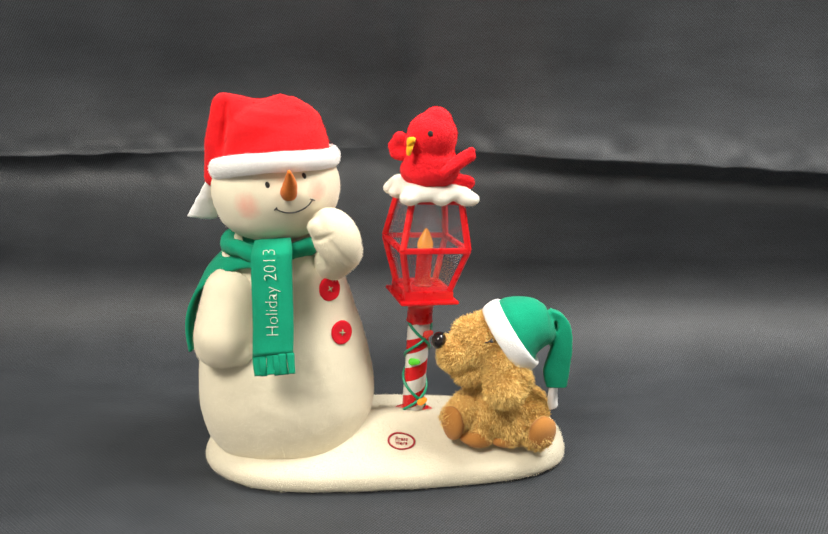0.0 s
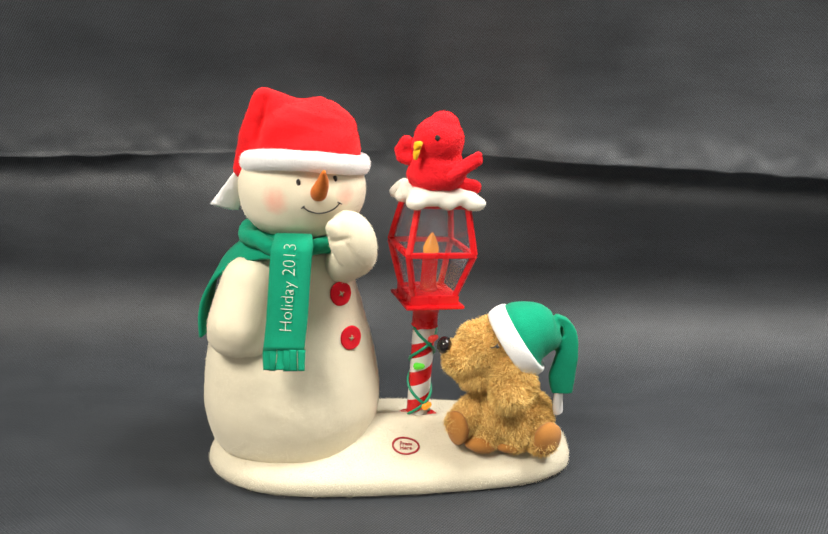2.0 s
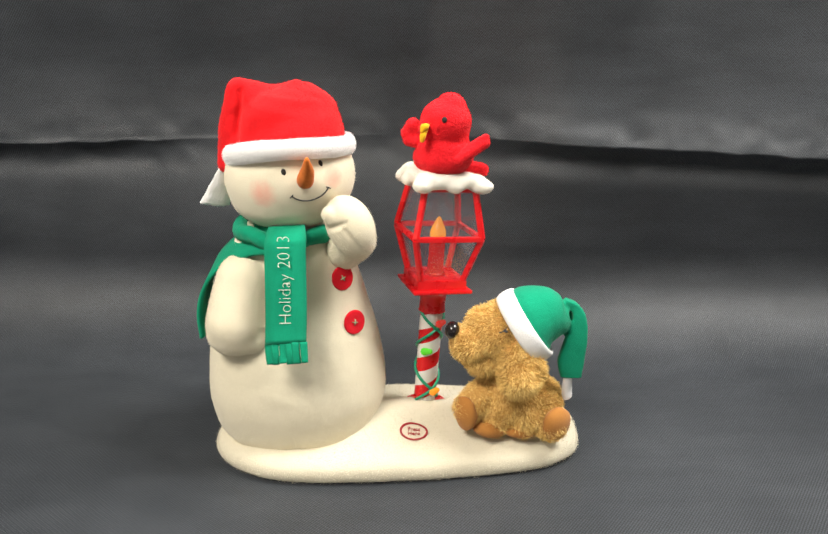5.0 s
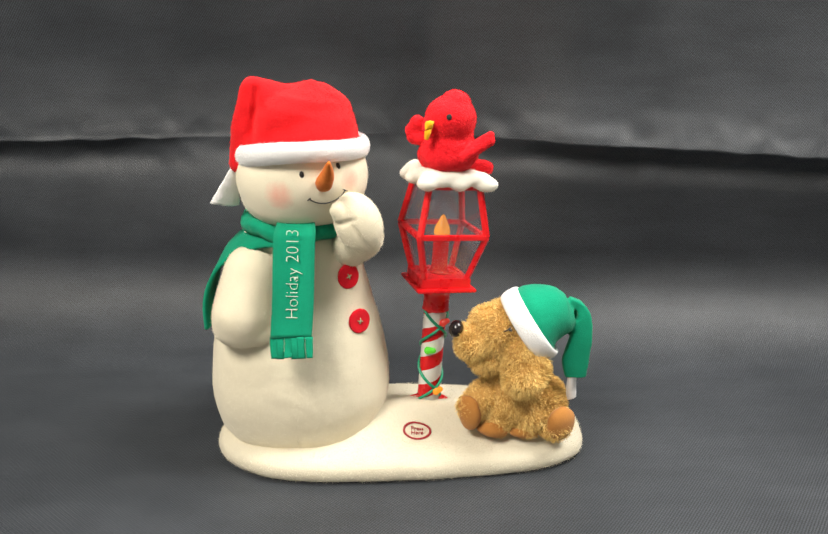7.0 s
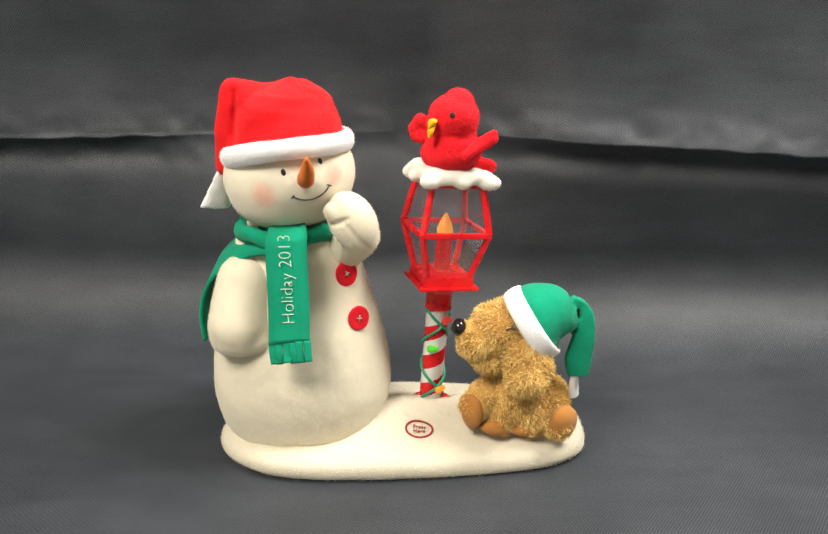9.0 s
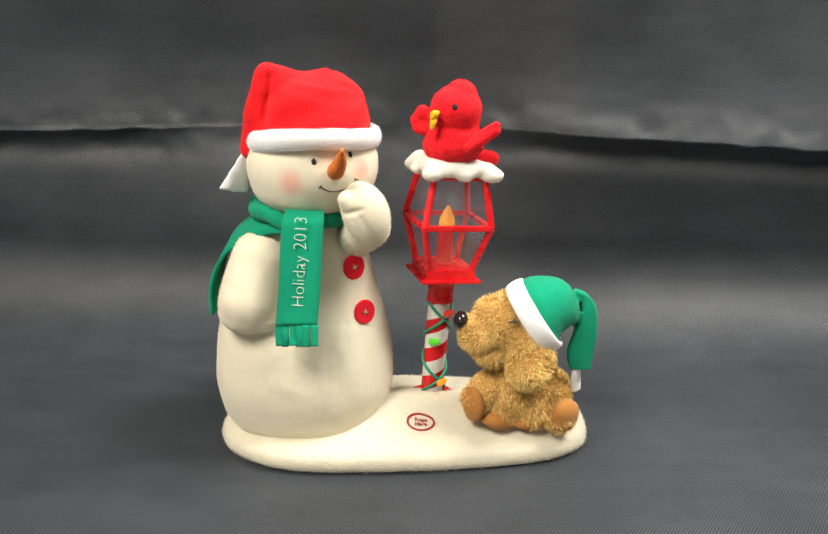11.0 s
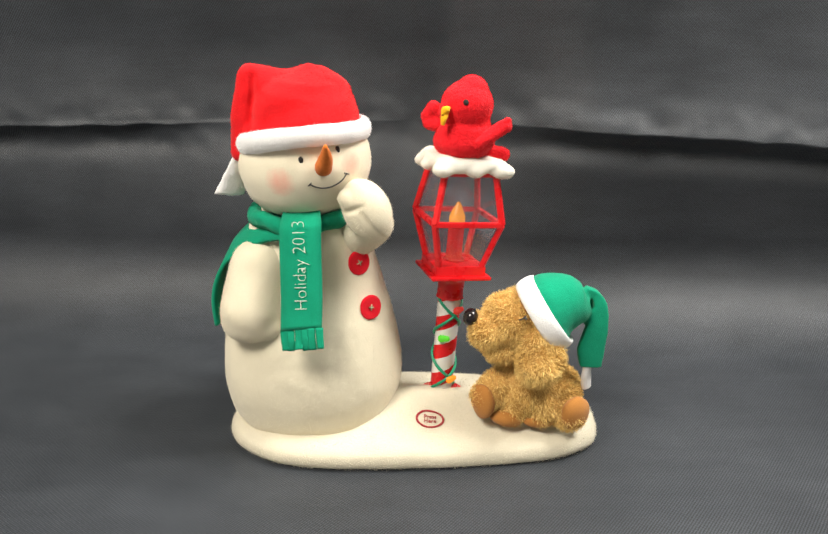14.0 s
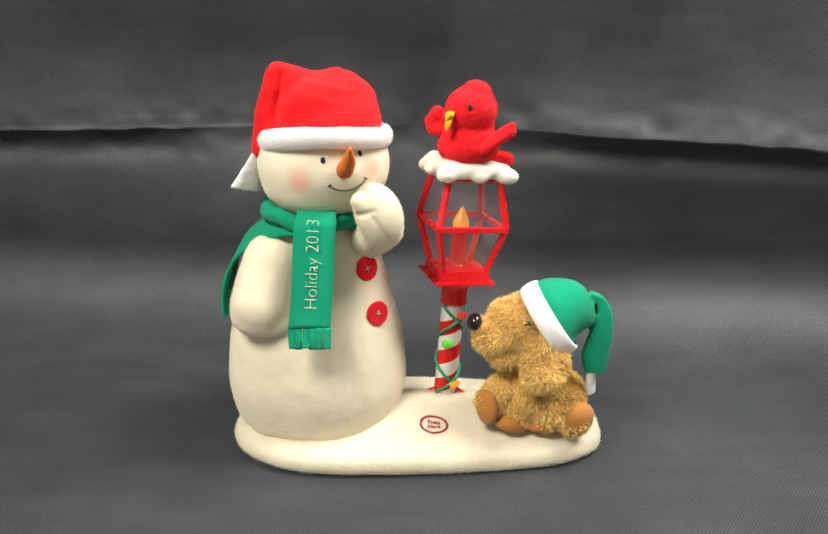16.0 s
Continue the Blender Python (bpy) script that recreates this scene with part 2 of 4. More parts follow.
def tube(bm, points, radii, seg=16, closed=False, flat=1.0):
    """A round tube along points; radii one for each, or one number."""
    pts = [Vector(p) for p in points]
    n = len(pts)
    radii = [radii] * n if isinstance(radii, (int, float)) else list(radii)
    if len(radii) != n:
        radii = list(np.interp(np.linspace(0, 1, n), np.linspace(0, 1, len(radii)), radii))
    radii = [float(r) for r in radii]
    rings, side = [], None
    for i, p in enumerate(pts):
        ahead = (pts[(i + 1) % n] - pts[i - 1]) if closed else (pts[min(i + 1, n - 1)] - pts[max(i - 1, 0)])
        ahead = ahead.normalized()
        if side is None:
            side = ahead.orthogonal().normalized()
        side = (side - ahead * side.dot(ahead)).normalized()
        up = ahead.cross(side)
        rings.append([bm.verts.new(p + radii[i] * (math.cos(a) * side + flat * math.sin(a) * up))
                      for a in (2 * math.pi * k / seg for k in range(seg))])
    for i in range(n if closed else n - 1):
        a, b = rings[i], rings[(i + 1) % n]
        for k in range(seg):
            bm.faces.new((a[k], a[(k + 1) % seg], b[(k + 1) % seg], b[k]))
    if not closed:
        bm.faces.new(rings[0][::-1])
        bm.faces.new(rings[-1])
    return bm


def capsule(bm, a, b, ra, rb=None, seg=24):
    """A round-ended limb from a to b."""
    a, b, rb = Vector(a), Vector(b), ra if rb is None else rb
    pts, rad = [], []
    way = (b - a).normalized()
    for k in range(6):
        s = math.sin(k / 6 * math.pi / 2)
        pts.append(a - way * ra * (1 - s) + way * 0)
        rad.append(ra * math.sqrt(max(1 - (1 - s) ** 2, 0.0004)))
    for k in range(5):
        pts.append(a.lerp(b, k / 4))
        rad.append(ra + (rb - ra) * k / 4)
    for k in range(1, 7):
        s = math.cos(k / 6 * math.pi / 2)
        pts.append(b + way * rb * (1 - s))
        rad.append(rb * math.sqrt(max(1 - (1 - s) ** 2, 0.0004)))
    keep = [0] + [i for i in range(1, len(pts)) if (pts[i] - pts[i - 1]).length > 1e-6]
    return tube(bm, [pts[i] for i in keep], [rad[i] for i in keep], seg)


def lathe(bm, profile, at=(0, 0, 0), seg=64, deep=1.0, steps=6, square=2.0):
    """Turns a profile of (radius, height) round the upright axis; deep squeezes it front to back."""
    line = smooth_line([(r, 0, z) for r, z in profile], steps) if steps > 1 else [Vector((r, 0, z)) for r, z in profile]
    rings = []
    for p in line:
        r = max(p.x, 0.0002)
        ring = []
        for k in range(seg):
            c, s = math.cos(2 * math.pi * k / seg), math.sin(2 * math.pi * k / seg)
            q = r * (abs(c) ** square + abs(s) ** square) ** (-1 / square)
            ring.append(bm.verts.new((at[0] + q * c, at[1] + deep * q * s, at[2] + p.z)))
        rings.append(ring)
    for a, b in zip(rings, rings[1:]):
        for k in range(seg):
            bm.faces.new((a[k], a[(k + 1) % seg], b[(k + 1) % seg], b[k]))
    bm.faces.new(rings[0][::-1])
    bm.faces.new(rings[-1])
    return bm


def box(bm, lo, hi, m=Matrix()):
    lo, hi = Vector(lo), Vector(hi)
    return bmesh.ops.create_cube(bm, size=1, matrix=m @ Matrix.Translation((lo + hi) / 2) @ Matrix.Diagonal((*(hi - lo), 1)))["verts"]


def bar(bm, a, b, wide, thick=None):
    """A square bar from a to b."""
    a, b = Vector(a), Vector(b)
    way = b - a
    turn = way.to_track_quat("Z", "Y").to_matrix().to_4x4()
    thick = thick or wide
    return box(bm, (-wide / 2, -thick / 2, 0), (wide / 2, thick / 2, way.length), Matrix.Translation(a) @ turn)


def stuffed(bm, voxel, rounds, lumps=0.0, lump_size=60.0):
    """Runs overlapping forms together into one soft skin."""
    data = bpy.data.meshes.new("form")
    bmesh.ops.recalc_face_normals(bm, faces=bm.faces)
    bm.to_mesh(data)
    bm.free()
    ob = new("form", data)
    mod = ob.modifiers.new("skin", "REMESH")
    mod.mode, mod.voxel_size = "VOXEL", voxel
    soft = ob.modifiers.new("soft", "SMOOTH")
    soft.factor, soft.iterations = 0.5, rounds
    skin = bpy.data.meshes.new_from_object(ob.evaluated_get(bpy.context.evaluated_depsgraph_get()))
    bpy.data.objects.remove(ob)
    if lumps:
        for v, n in zip(skin.vertices, [v.normal.copy() for v in skin.vertices]):
            v.co += n * lumps * (noise.noise(v.co * lump_size) + 0.5 * noise.noise(v.co * lump_size * 2.7))
    return skin


def pile(skin, count, length, width, lean, seed, fall=(0, 0, -0.35), where=None):
    """Many short strands standing on a skin; each is a curled, tapering blade."""
    rng = np.random.default_rng(seed)
    skin.calc_loop_triangles()
    tri = np.empty(len(skin.loop_triangles) * 3, np.int32)
    skin.loop_triangles.foreach_get("vertices", tri)
    co = np.empty(len(skin.vertices) * 3)
    skin.vertices.foreach_get("co", co)
    a, b, c = (co.reshape(-1, 3)[tri.reshape(-1, 3)[:, k]] for k in range(3))
    cross = np.cross(b - a, c - a)
    size = np.linalg.norm(cross, axis=1)
    pick = rng.choice(len(size), count, p=size / size.sum())
    u, v = rng.random(count), rng.random(count)
    flip = u + v > 1
    u[flip], v[flip] = 1 - u[flip], 1 - v[flip]
    root = a[pick] + u[:, None] * (b - a)[pick] + v[:, None] * (c - a)[pick]
    normal = (cross / np.maximum(size, 1e-12)[:, None])[pick]
    if where is not None:
        keep = where(root)
        root, normal = root[keep], normal[keep]
        count = len(root)
    swirl = sum(np.sin(root[:, [i, j, k]] * f + np.array([1.0, 2.3, 4.1]) * f) * np.cos(root[:, [j, k, i]] * f * 0.7 + i)
                for i, j, k, f in ((0, 1, 2, 260.0), (1, 2, 0, 170.0), (2, 0, 1, 410.0))) * 0.3
    way = normal + lean * (rng.normal(size=(count, 3)) * 0.5 + swirl * 1.4 + np.array(fall))
    way /= np.linalg.norm(way, axis=1)[:, None]
    side = np.cross(way, rng.normal(size=(count, 3)))
    side /= np.linalg.norm(side, axis=1)[:, None]
    tall = length * rng.uniform(0.6, 1.2, count)[:, None]
    bend = np.cross(side, way) * rng.uniform(-0.3, 0.5, count)[:, None] + np.array(fall) * 0.3
    mid, tip = root + way * tall * 0.55 + bend * tall * 0.15, root + way * tall + bend * tall * 0.6
    w = side * width / 2
    verts = np.stack([root - w - 0.15 * tall * normal, root + w - 0.15 * tall * normal, mid + w * 0.8, mid - w * 0.8, tip], 1).reshape(-1, 3)
    n = np.arange(count)[:, None] * 5
    faces = [tuple(f) for f in (n + [0, 1, 2, 3]).tolist()] + [tuple(f) for f in (n + [3, 2, 4]).tolist()]
    data = bpy.data.meshes.new("pile")
    data.from_pydata(verts.tolist(), [], faces)
    return data


def lettering(text, size, depth=0.0003, bold=0.0):
    """The words as a thin mesh round their own middle, in the xy plane."""
    curve = bpy.data.curves.new("words", "FONT")
    curve.body, curve.size, curve.align_x, curve.align_y = text, size, "CENTER", "CENTER"
    curve.extrude, curve.offset, curve.resolution_u = depth, bold, 3
    ob = new("words", curve)
    data = bpy.data.meshes.new_from_object(ob.evaluated_get(bpy.context.evaluated_depsgraph_get()))
    bpy.data.objects.remove(ob)
    data.materials.clear()
    return data


# ---------------------------------------------------------------- the room and the cloth
def room():
    for name, lo, hi in (("wall_north", (-1.7, 0.50, -0.05), (1.7, 0.58, 2.3)), ("wall_south", (-1.7, -2.28, -0.05), (1.7, -2.2, 2.3)),
                         ("wall_west", (-1.78, -2.28, -0.05), (-1.7, 0.58, 2.3)), ("wall_east", (1.7, -2.28, -0.05), (1.78, 0.58, 2.3)),
                         ("ceiling", (-1.78, -2.28, 2.3), (1.78, 0.58, 2.38)), ("floor", (-1.78, -2.28, -0.11), (1.78, 0.58, -0.006))):
        bm = bmesh.new()
        box(bm, lo, hi)
        data = bpy.data.meshes.new(name)
        bm.to_mesh(data)
        bm.free()
        data.materials.append(wall_mat)
        tagged(new(name, data), "plain painted " + name.split("_")[0] + " closing the room", name.split("_")[0], kind="structure")


def ramp01(a, b, x):
    t = min(max((x - a) / (b - a), 0.0), 1.0)
    return t * t * (3 - 2 * t)


CREASE = 0.245


def cloth_place(u, s):
    """Where the cloth lies: u across, s along it from the front edge over the floor and up the wall."""
    flat, bend = 0.70, 0.20
    if s < flat:
        y, z, lift = s - 0.60, 0.0, 0.0
    elif s < flat + bend:
        a = (s - flat) / bend
        y, z = 0.10 + 0.150 * math.sin(a * math.pi / 2), 0.105 * (1 - math.cos(a * math.pi / 2))
    else:
        y, z = 0.250 + 0.05 * ramp01(0, 0.25, s - flat - bend) * (1 - ramp01(0.0, 0.20, u)), 0.105 + s - flat - bend
    up = ramp01(0.03, 0.12, z)
    y -= (0.22 - 0.205 * ramp01(0.0, 0.45, u)) * max(z - 0.25, 0) + ramp01(0.0, 0.30, z) * 0.13 * max(-u - 0.22, 0)
    # the ironed fold across the wall, sagging a little, deepest at both sides
    line = CREASE + 0.004 * math.sin(5 * u + 1.2) - 0.035 * max(u - 0.12, 0) + 0.012 * max(-u - 0.22, 0) + 0.003 * noise.noise((u * 5, 0, 2)) + 0.0015 * noise.noise((u * 30, 4, 2))
    d = z - line
    deep = 0.003 + 0.012 * ramp01(-0.24, -0.38, u) + 0.042 * ramp01(0.02, 0.22, u)
    ridge = math.exp(-d / 0.06) if d >= 0 else math.exp(d / (0.009 + 0.070 * ramp01(0.0, 0.22, u)))
    hollow = -0.35 * math.exp(-((d + 0.022) / 0.016) ** 2)
    y -= up * deep * (ridge + hollow)
    # soft upright pleats and sags
    pleat = 0.016 * math.exp(-((u + 0.005 + 0.12 * (z - 0.3)) / 0.030) ** 2) * ramp01(0.24, 0.40, z)
    y -= up * (pleat + 0.014 * noise.noise((u * 3.0, z * 2.0, 5)) + 0.004 * noise.noise((u * 8 + z * 3, z * 6, 9)))
    y -= up * math.exp(-(d / 0.035) ** 2) * (0.0030 * noise.noise((u * 28, z * 28, 3)) + 0.0018 * noise.noise((u * 60, z * 50, 7)))
    z += (1 - up) * (0.0022 * noise.noise((u * 4, y * 6, 11)) + 0.0006 * noise.noise((u * 14, y * 18, 4)))
    return u, y, z


def cloth():
    across = sorted(set(np.round(np.concatenate([np.linspace(-1.5, -0.62, 24), np.linspace(-0.62, 0.62, 249), np.linspace(0.62, 1.5, 24)]), 5).tolist()))
    along = sorted(set(np.round(np.concatenate([np.linspace(-0.9, 0.4, 30), np.linspace(0.4, 0.98, 110), np.linspace(0.98, 1.10, 90), np.linspace(1.10, 1.36, 60),
                                                np.linspace(1.36, 2.0, 20)]), 5).tolist()))
    n = len(across)
    verts = [cloth_place(u, s) for s in along for u in across]
    faces = [(j * n + i, j * n + i + 1, (j + 1) * n + i + 1, (j + 1) * n + i) for j in range(len(along) - 1) for i in range(n - 1)]
    data = bpy.data.meshes.new("backdrop")
    data.from_pydata(verts, [], faces)
    uv = data.uv_layers.new(name="weave")
    where = [(u, s) for s in along for u in across]
    uv.data.foreach_set("uv", [c for loop in data.loops for c in where[loop.vertex_index]])
    data.polygons.foreach_set("use_smooth", [True] * len(data.polygons))
    data.materials.append(cloth_mat)
    ob = new("backdrop", data)
    thick = ob.modifiers.new("thickness", "SOLIDIFY")
    thick.thickness, thick.offset = 0.0008, -1
    tagged(ob, "dark grey creased twill cloth hung and spread as backdrop", "backdrop cloth", kind="structure")


room()
cloth()


# ---------------------------------------------------------------- the snow stand
def stand_height(x, y):
    """The top of the stand: a low rim with a drift round the lamp."""
    hill = 0.016 * math.exp(-((x - 0.010) / 0.062) ** 2 - ((y + 0.010) / 0.030) ** 2)
    hill += 0.010 * math.exp(-((x + 0.036) / 0.040) ** 2 - ((y + 0.028) / 0.030) ** 2)
    hill += 0.007 * math.exp(-((x - 0.100) / 0.055) ** 2 - ((y + 0.025) / 0.036) ** 2)
    return 0.0205 + hill + 0.0014 * noise.noise((x * 25, y * 25, 0)) + 0.0006 * noise.noise((x * 70, y * 70, 3))


def stand_edge(a):
    c, s = math.cos(a), math.sin(a)
    r = (abs(c / 0.1740) ** 2.9 + abs(s / (0.0735 if s > 0 else 0.0755)) ** 2.9) ** (-1 / 2.9)
    r *= 1 + 0.012 * noise.noise((c * 2.5, s * 2.5, 8)) + 0.005 * noise.noise((c * 11, s * 11, 5))
    return Vector((-0.0075 + r * c, -0.0095 + r * s + 0.07 * r * c * ramp01(0.0, -0.7, s)))


def snow_stand():
    top = thing("toy_stand", (0, 0, 0), "cream fleece snow drift stand under the plush figures", "toy stand")
    bm = bmesh.new()
    seg, steps = 144, [0.0, 0.12, 0.25, 0.38, 0.5, 0.62, 0.72, 0.8, 0.87, 0.92, 0.96, 0.985, 1.0]
    rings = []
    for u in steps[1:]:
        ring = []
        for k in range(seg):
            p = Vector((-0.0075, -0.0095)).lerp(stand_edge(2 * math.pi * k / seg), u)
            ring.append(bm.verts.new((p.x, p.y, 0.007 + (stand_height(p.x, p.y) - 0.007) * (1 - u ** 9) ** 0.45)))
        rings.append(ring)
    for z, u in ((0.003, 0.993), (0.0008, 0.975)):
        rings.append([bm.verts.new((*Vector((-0.0075, -0.0095)).lerp(stand_edge(2 * math.pi * k / seg), u), z)) for k in range(seg)])
    middle = bm.verts.new((-0.0075, -0.0095, stand_height(-0.0075, -0.0095)))
    for k in range(seg):
        bm.faces.new((middle, rings[0][k], rings[0][(k + 1) % seg]))
    for a, b in zip(rings, rings[1:]):
        for k in range(seg):
            bm.faces.new((a[k], b[k], b[(k + 1) % seg], a[(k + 1) % seg]))
    bm.faces.new(rings[-1])
    body = part("cover", bm, base_mat, top)
    part("nap", pile(body.data, 52000, 0.0020, 0.00018, 0.8, 5, (0, 0, 0)), pile_mat, body, kind="stuff")

    # the printed press button
    c = Vector((0.0085, -0.0460))
    patch = bmesh.new()
    grid = {}

    def on_top(dx, dy, lift):
        x, y = c.x + dx, c.y + dy
        return x, y, stand_height(x, y) + lift
    for k in range(40):
        a = 2 * math.pi * k / 40
        for n, r in enumerate((0.86, 1.0)):
            for lift in (0.0006, 0.0014):
                grid[k, n, lift] = patch.verts.new(on_top(0.0130 * r * math.cos(a), 0.0088 * r * math.sin(a), lift))
    for k in range(40):
        j = (k + 1) % 40
        patch.faces.new([grid[k, 0, 0.0014], grid[k, 1, 0.0014], grid[j, 1, 0.0014], grid[j, 0, 0.0014]])
        patch.faces.new([grid[k, 1, 0.0014], grid[k, 1, 0.0006], grid[j, 1, 0.0006], grid[j, 1, 0.0014]])
        patch.faces.new([grid[k, 0, 0.0006], grid[k, 0, 0.0014], grid[j, 0, 0.0014], grid[j, 0, 0.0006]])
    label = part("press_label", patch, print_red_mat, body, "red printed oval reading Press Here")
    for text, dy in (("Press", 0.0020), ("Here", -0.0022)):
        words = lettering(text, 0.0050, 0.0002, 0.00002)
        words.transform(pose(0, 0, 0, 0, 0, 2))
        for v in words.vertices:
            v.co = on_top(v.co.x * 1.1, v.co.y + dy, 0.0013 + v.co.z)
        words.materials.append(print_red_mat)
        ob = part("lettering", words, print_red_mat, body, smooth=False)


snow_stand()


# ---------------------------------------------------------------- the snowman
MID = Vector((-0.103, 0.003))
PROFILE = [(0.0, 0.0145), (0.050, 0.0145), (0.070, 0.0155), (0.0775, 0.024), (0.0825, 0.045), (0.0835, 0.065), (0.0805, 0.090), (0.0755, 0.115),
           (0.0690, 0.140), (0.0625, 0.165), (0.055, 0.188), (0.044, 0.208), (0.028, 0.222), (0.0, 0.226)]
DEEP, SQUARE = 0.88, 2.35


def body_radius(z):
    r, h = zip(*PROFILE[1:-1])
    return float(np.interp(z, h, r))


def body_front(x, z, lift=0.0):
    """The place on the body's front at x, z, lifted off it."""
    r = body_radius(z)
    dx = min(abs(x - MID.x) / r, 0.98)
    return Vector((x, MID.y - DEEP * r * (1 - dx ** SQUARE) ** (1 / SQUARE) - lift, z))


HEAD, HEAD_R = Vector((-0.089, -0.004, 0.262)), Vector((0.0560, 0.0520, 0.0470))


def face(x, z, lift=0.0):
    k = 1 - ((x - HEAD.x) / HEAD_R.x) ** 2 - ((z - HEAD.z) / HEAD_R.z) ** 2
    return Vector((x, HEAD.y - HEAD_R.y * math.sqrt(max(k, 0.01)) - lift, z))


def ribbon(bm, line, across, wide, thick, taper=None):
    """A felt band along a line, its width along the given ways."""
    rows = []
    for i, (p, way) in enumerate(zip(line, across)):
        p, way = Vector(p), Vector(way).normalized()
        ahead = (Vector(line[min(i + 1, len(line) - 1)]) - Vector(line[max(i - 1, 0)])).normalized()
        out = way.cross(ahead).normalized() * thick / 2
        w = way * float(wide if taper is None else taper[i]) / 2
        rows.append([bm.verts.new(q) for q in (p - w - out, p - w * 0.5 - out * 1.1, p + w * 0.5 - out * 1.1, p + w - out,
                                               p + w + out, p + w * 0.5 + out * 1.1, p - w * 0.5 + out * 1.1, p - w + out)])
    for a, b in zip(rows, rows[1:]):
        for k in range(8):
            bm.faces.new((a[k], a[(k + 1) % 8], b[(k + 1) % 8], b[k]))
    bm.faces.new(rows[0][::-1])
    bm.faces.new(rows[-1])
    return bm


def snowman():
    top = thing("snowman", (MID.x, MID.y, 0.0145), "cream plush snowman in red hat and green scarf", "plush toy")
    swaying, nodding = [], []
    bm = bmesh.new()
    lathe(bm, PROFILE, (MID.x, MID.y, 0), 72, DEEP, square=SQUARE)
    body = part("body", stuffed(bm, 0.0025, 6, 0.0006, 45), fleece_mat, top, origin=BODY_PIVOT)
    part("nap", pile(lower_copy(body), 34000, 0.0013, 0.00014, 0.8, 8, (0, 0, -0.2)), pile_mat, body, kind="stuff")
    seam = bmesh.new()
    tube(seam, [Vector((MID.x + (body_radius(z) - 0.0001) * math.cos(a), MID.y + DEEP * (body_radius(z) - 0.0001) * math.sin(a), z))
                for z, a in ((z, radians(-128 - 6 * (z - 0.02) / 0.1)) for z in np.linspace(0.02, 0.12, 24))], 0.0007, 6)
    part("seam", seam, fleece_mat, body)
    seam = bmesh.new()
    tube(seam, [body_front(-0.0985 + 0.0005 * math.sin(z * 300), z, 0.0001) for z in np.linspace(0.019, 0.036, 10).tolist()], 0.0005, 6)
    part("seam", seam, fleece_mat, body)
    swaying.append((body, 0.23))
    # buttons
    for x, z, turn in ((-0.0515, 0.1735, 20), (-0.0425, 0.1340, -15)):
        p = body_front(x, z, 0.0025)
        side = radians(36)
        m = Matrix.Translation(p) @ pose(0, 0, 0, 0, 0, math.degrees(side)) @ pose(0, 0, 0, 82, 0, 0)
        bm = bmesh.new()
        lathe(bm, [(0.0, 0.0), (0.0085, 0.0), (0.0102, 0.0006), (0.0104, 0.0014), (0.0095, 0.0022), (0.004, 0.0021), (0.0, 0.0020)], seg=36, steps=3)
        for v in bm.verts:
            v.co.y *= 1.06
            v.co.z += 0.0006 * noise.noise(v.co * 160)
        bmesh.ops.transform(bm, matrix=m, verts=bm.verts)
        button = part("button", bm, red_felt_mat, top, "round red felt button with green cross stitch", origin=BODY_PIVOT)
        for a in (turn, turn + 90):
            st = bmesh.new()
            c, s = math.cos(radians(a)) * 0.0026, math.sin(radians(a)) * 0.0026
            tube(st, [m @ Vector((c * k, s * k, 0.0021 + 0.0009 * (1 - k * k))) for k in np.linspace(-1, 1, 7)], 0.00045, 8)
            part("stitch", st, sage_mat, button)
        swaying.append((button, 0.23))
    # arm hanging at the side
    bm = bmesh.new()
    capsule(bm, (-0.1315, -0.037, 0.180), (-0.1395, -0.050, 0.147), 0.0250, 0.0268)
    ball(bm, (-0.1405, -0.053, 0.139), (0.0255, 0.021, 0.0215))
    ball(bm, (-0.126, -0.058, 0.134), (0.0125, 0.011, 0.014))
    arm = part("arm", stuffed(bm, 0.002, 8, 0.0006, 45), fleece_mat, top, "hanging cream mitten arm", origin=ARM_PIVOT)
    part("nap", pile(lower_copy(arm), 12000, 0.0014, 0.00014, 0.8, 9, (0, 0, -0.2)), pile_mat, arm, kind="stuff")
    swaying.append((arm, 0.65))
    # arm raised to the mouth
    bm = bmesh.new()
    capsule(bm, (-0.050, -0.020, 0.196), (-0.036, -0.040, 0.212), 0.017, 0.0175)
    ball(bm, (-0.0385, -0.050, 0.2270), (0.0195, 0.0165, 0.0270), (0, -20, 0), 40, 28)
    capsule(bm, (-0.0460, -0.055, 0.2330), (-0.0535, -0.057, 0.2400), 0.0098, 0.0072)
    skin = stuffed(bm, 0.0014, 14, 0.0004, 50)
    for v in skin.vertices:
        # the tucks between thumb and palm and down the palm
        front = ramp01(-0.050, -0.060, v.co.y)
        v.co.y += front * 0.0026 * math.exp(-((v.co.z - 0.2320 - 0.30 * (v.co.x + 0.045)) / 0.0022) ** 2) * ramp01(-0.036, -0.046, v.co.x)
        v.co.y += front * 0.0020 * math.exp(-((v.co.x + 0.0375 + 0.6 * (v.co.z - 0.222)) / 0.0020) ** 2) * ramp01(0.232, 0.227, v.co.z)
    arm = part("arm", skin, fleece_mat, top, "cream mitten arm raised to the mouth", origin=HAND_PIVOT)
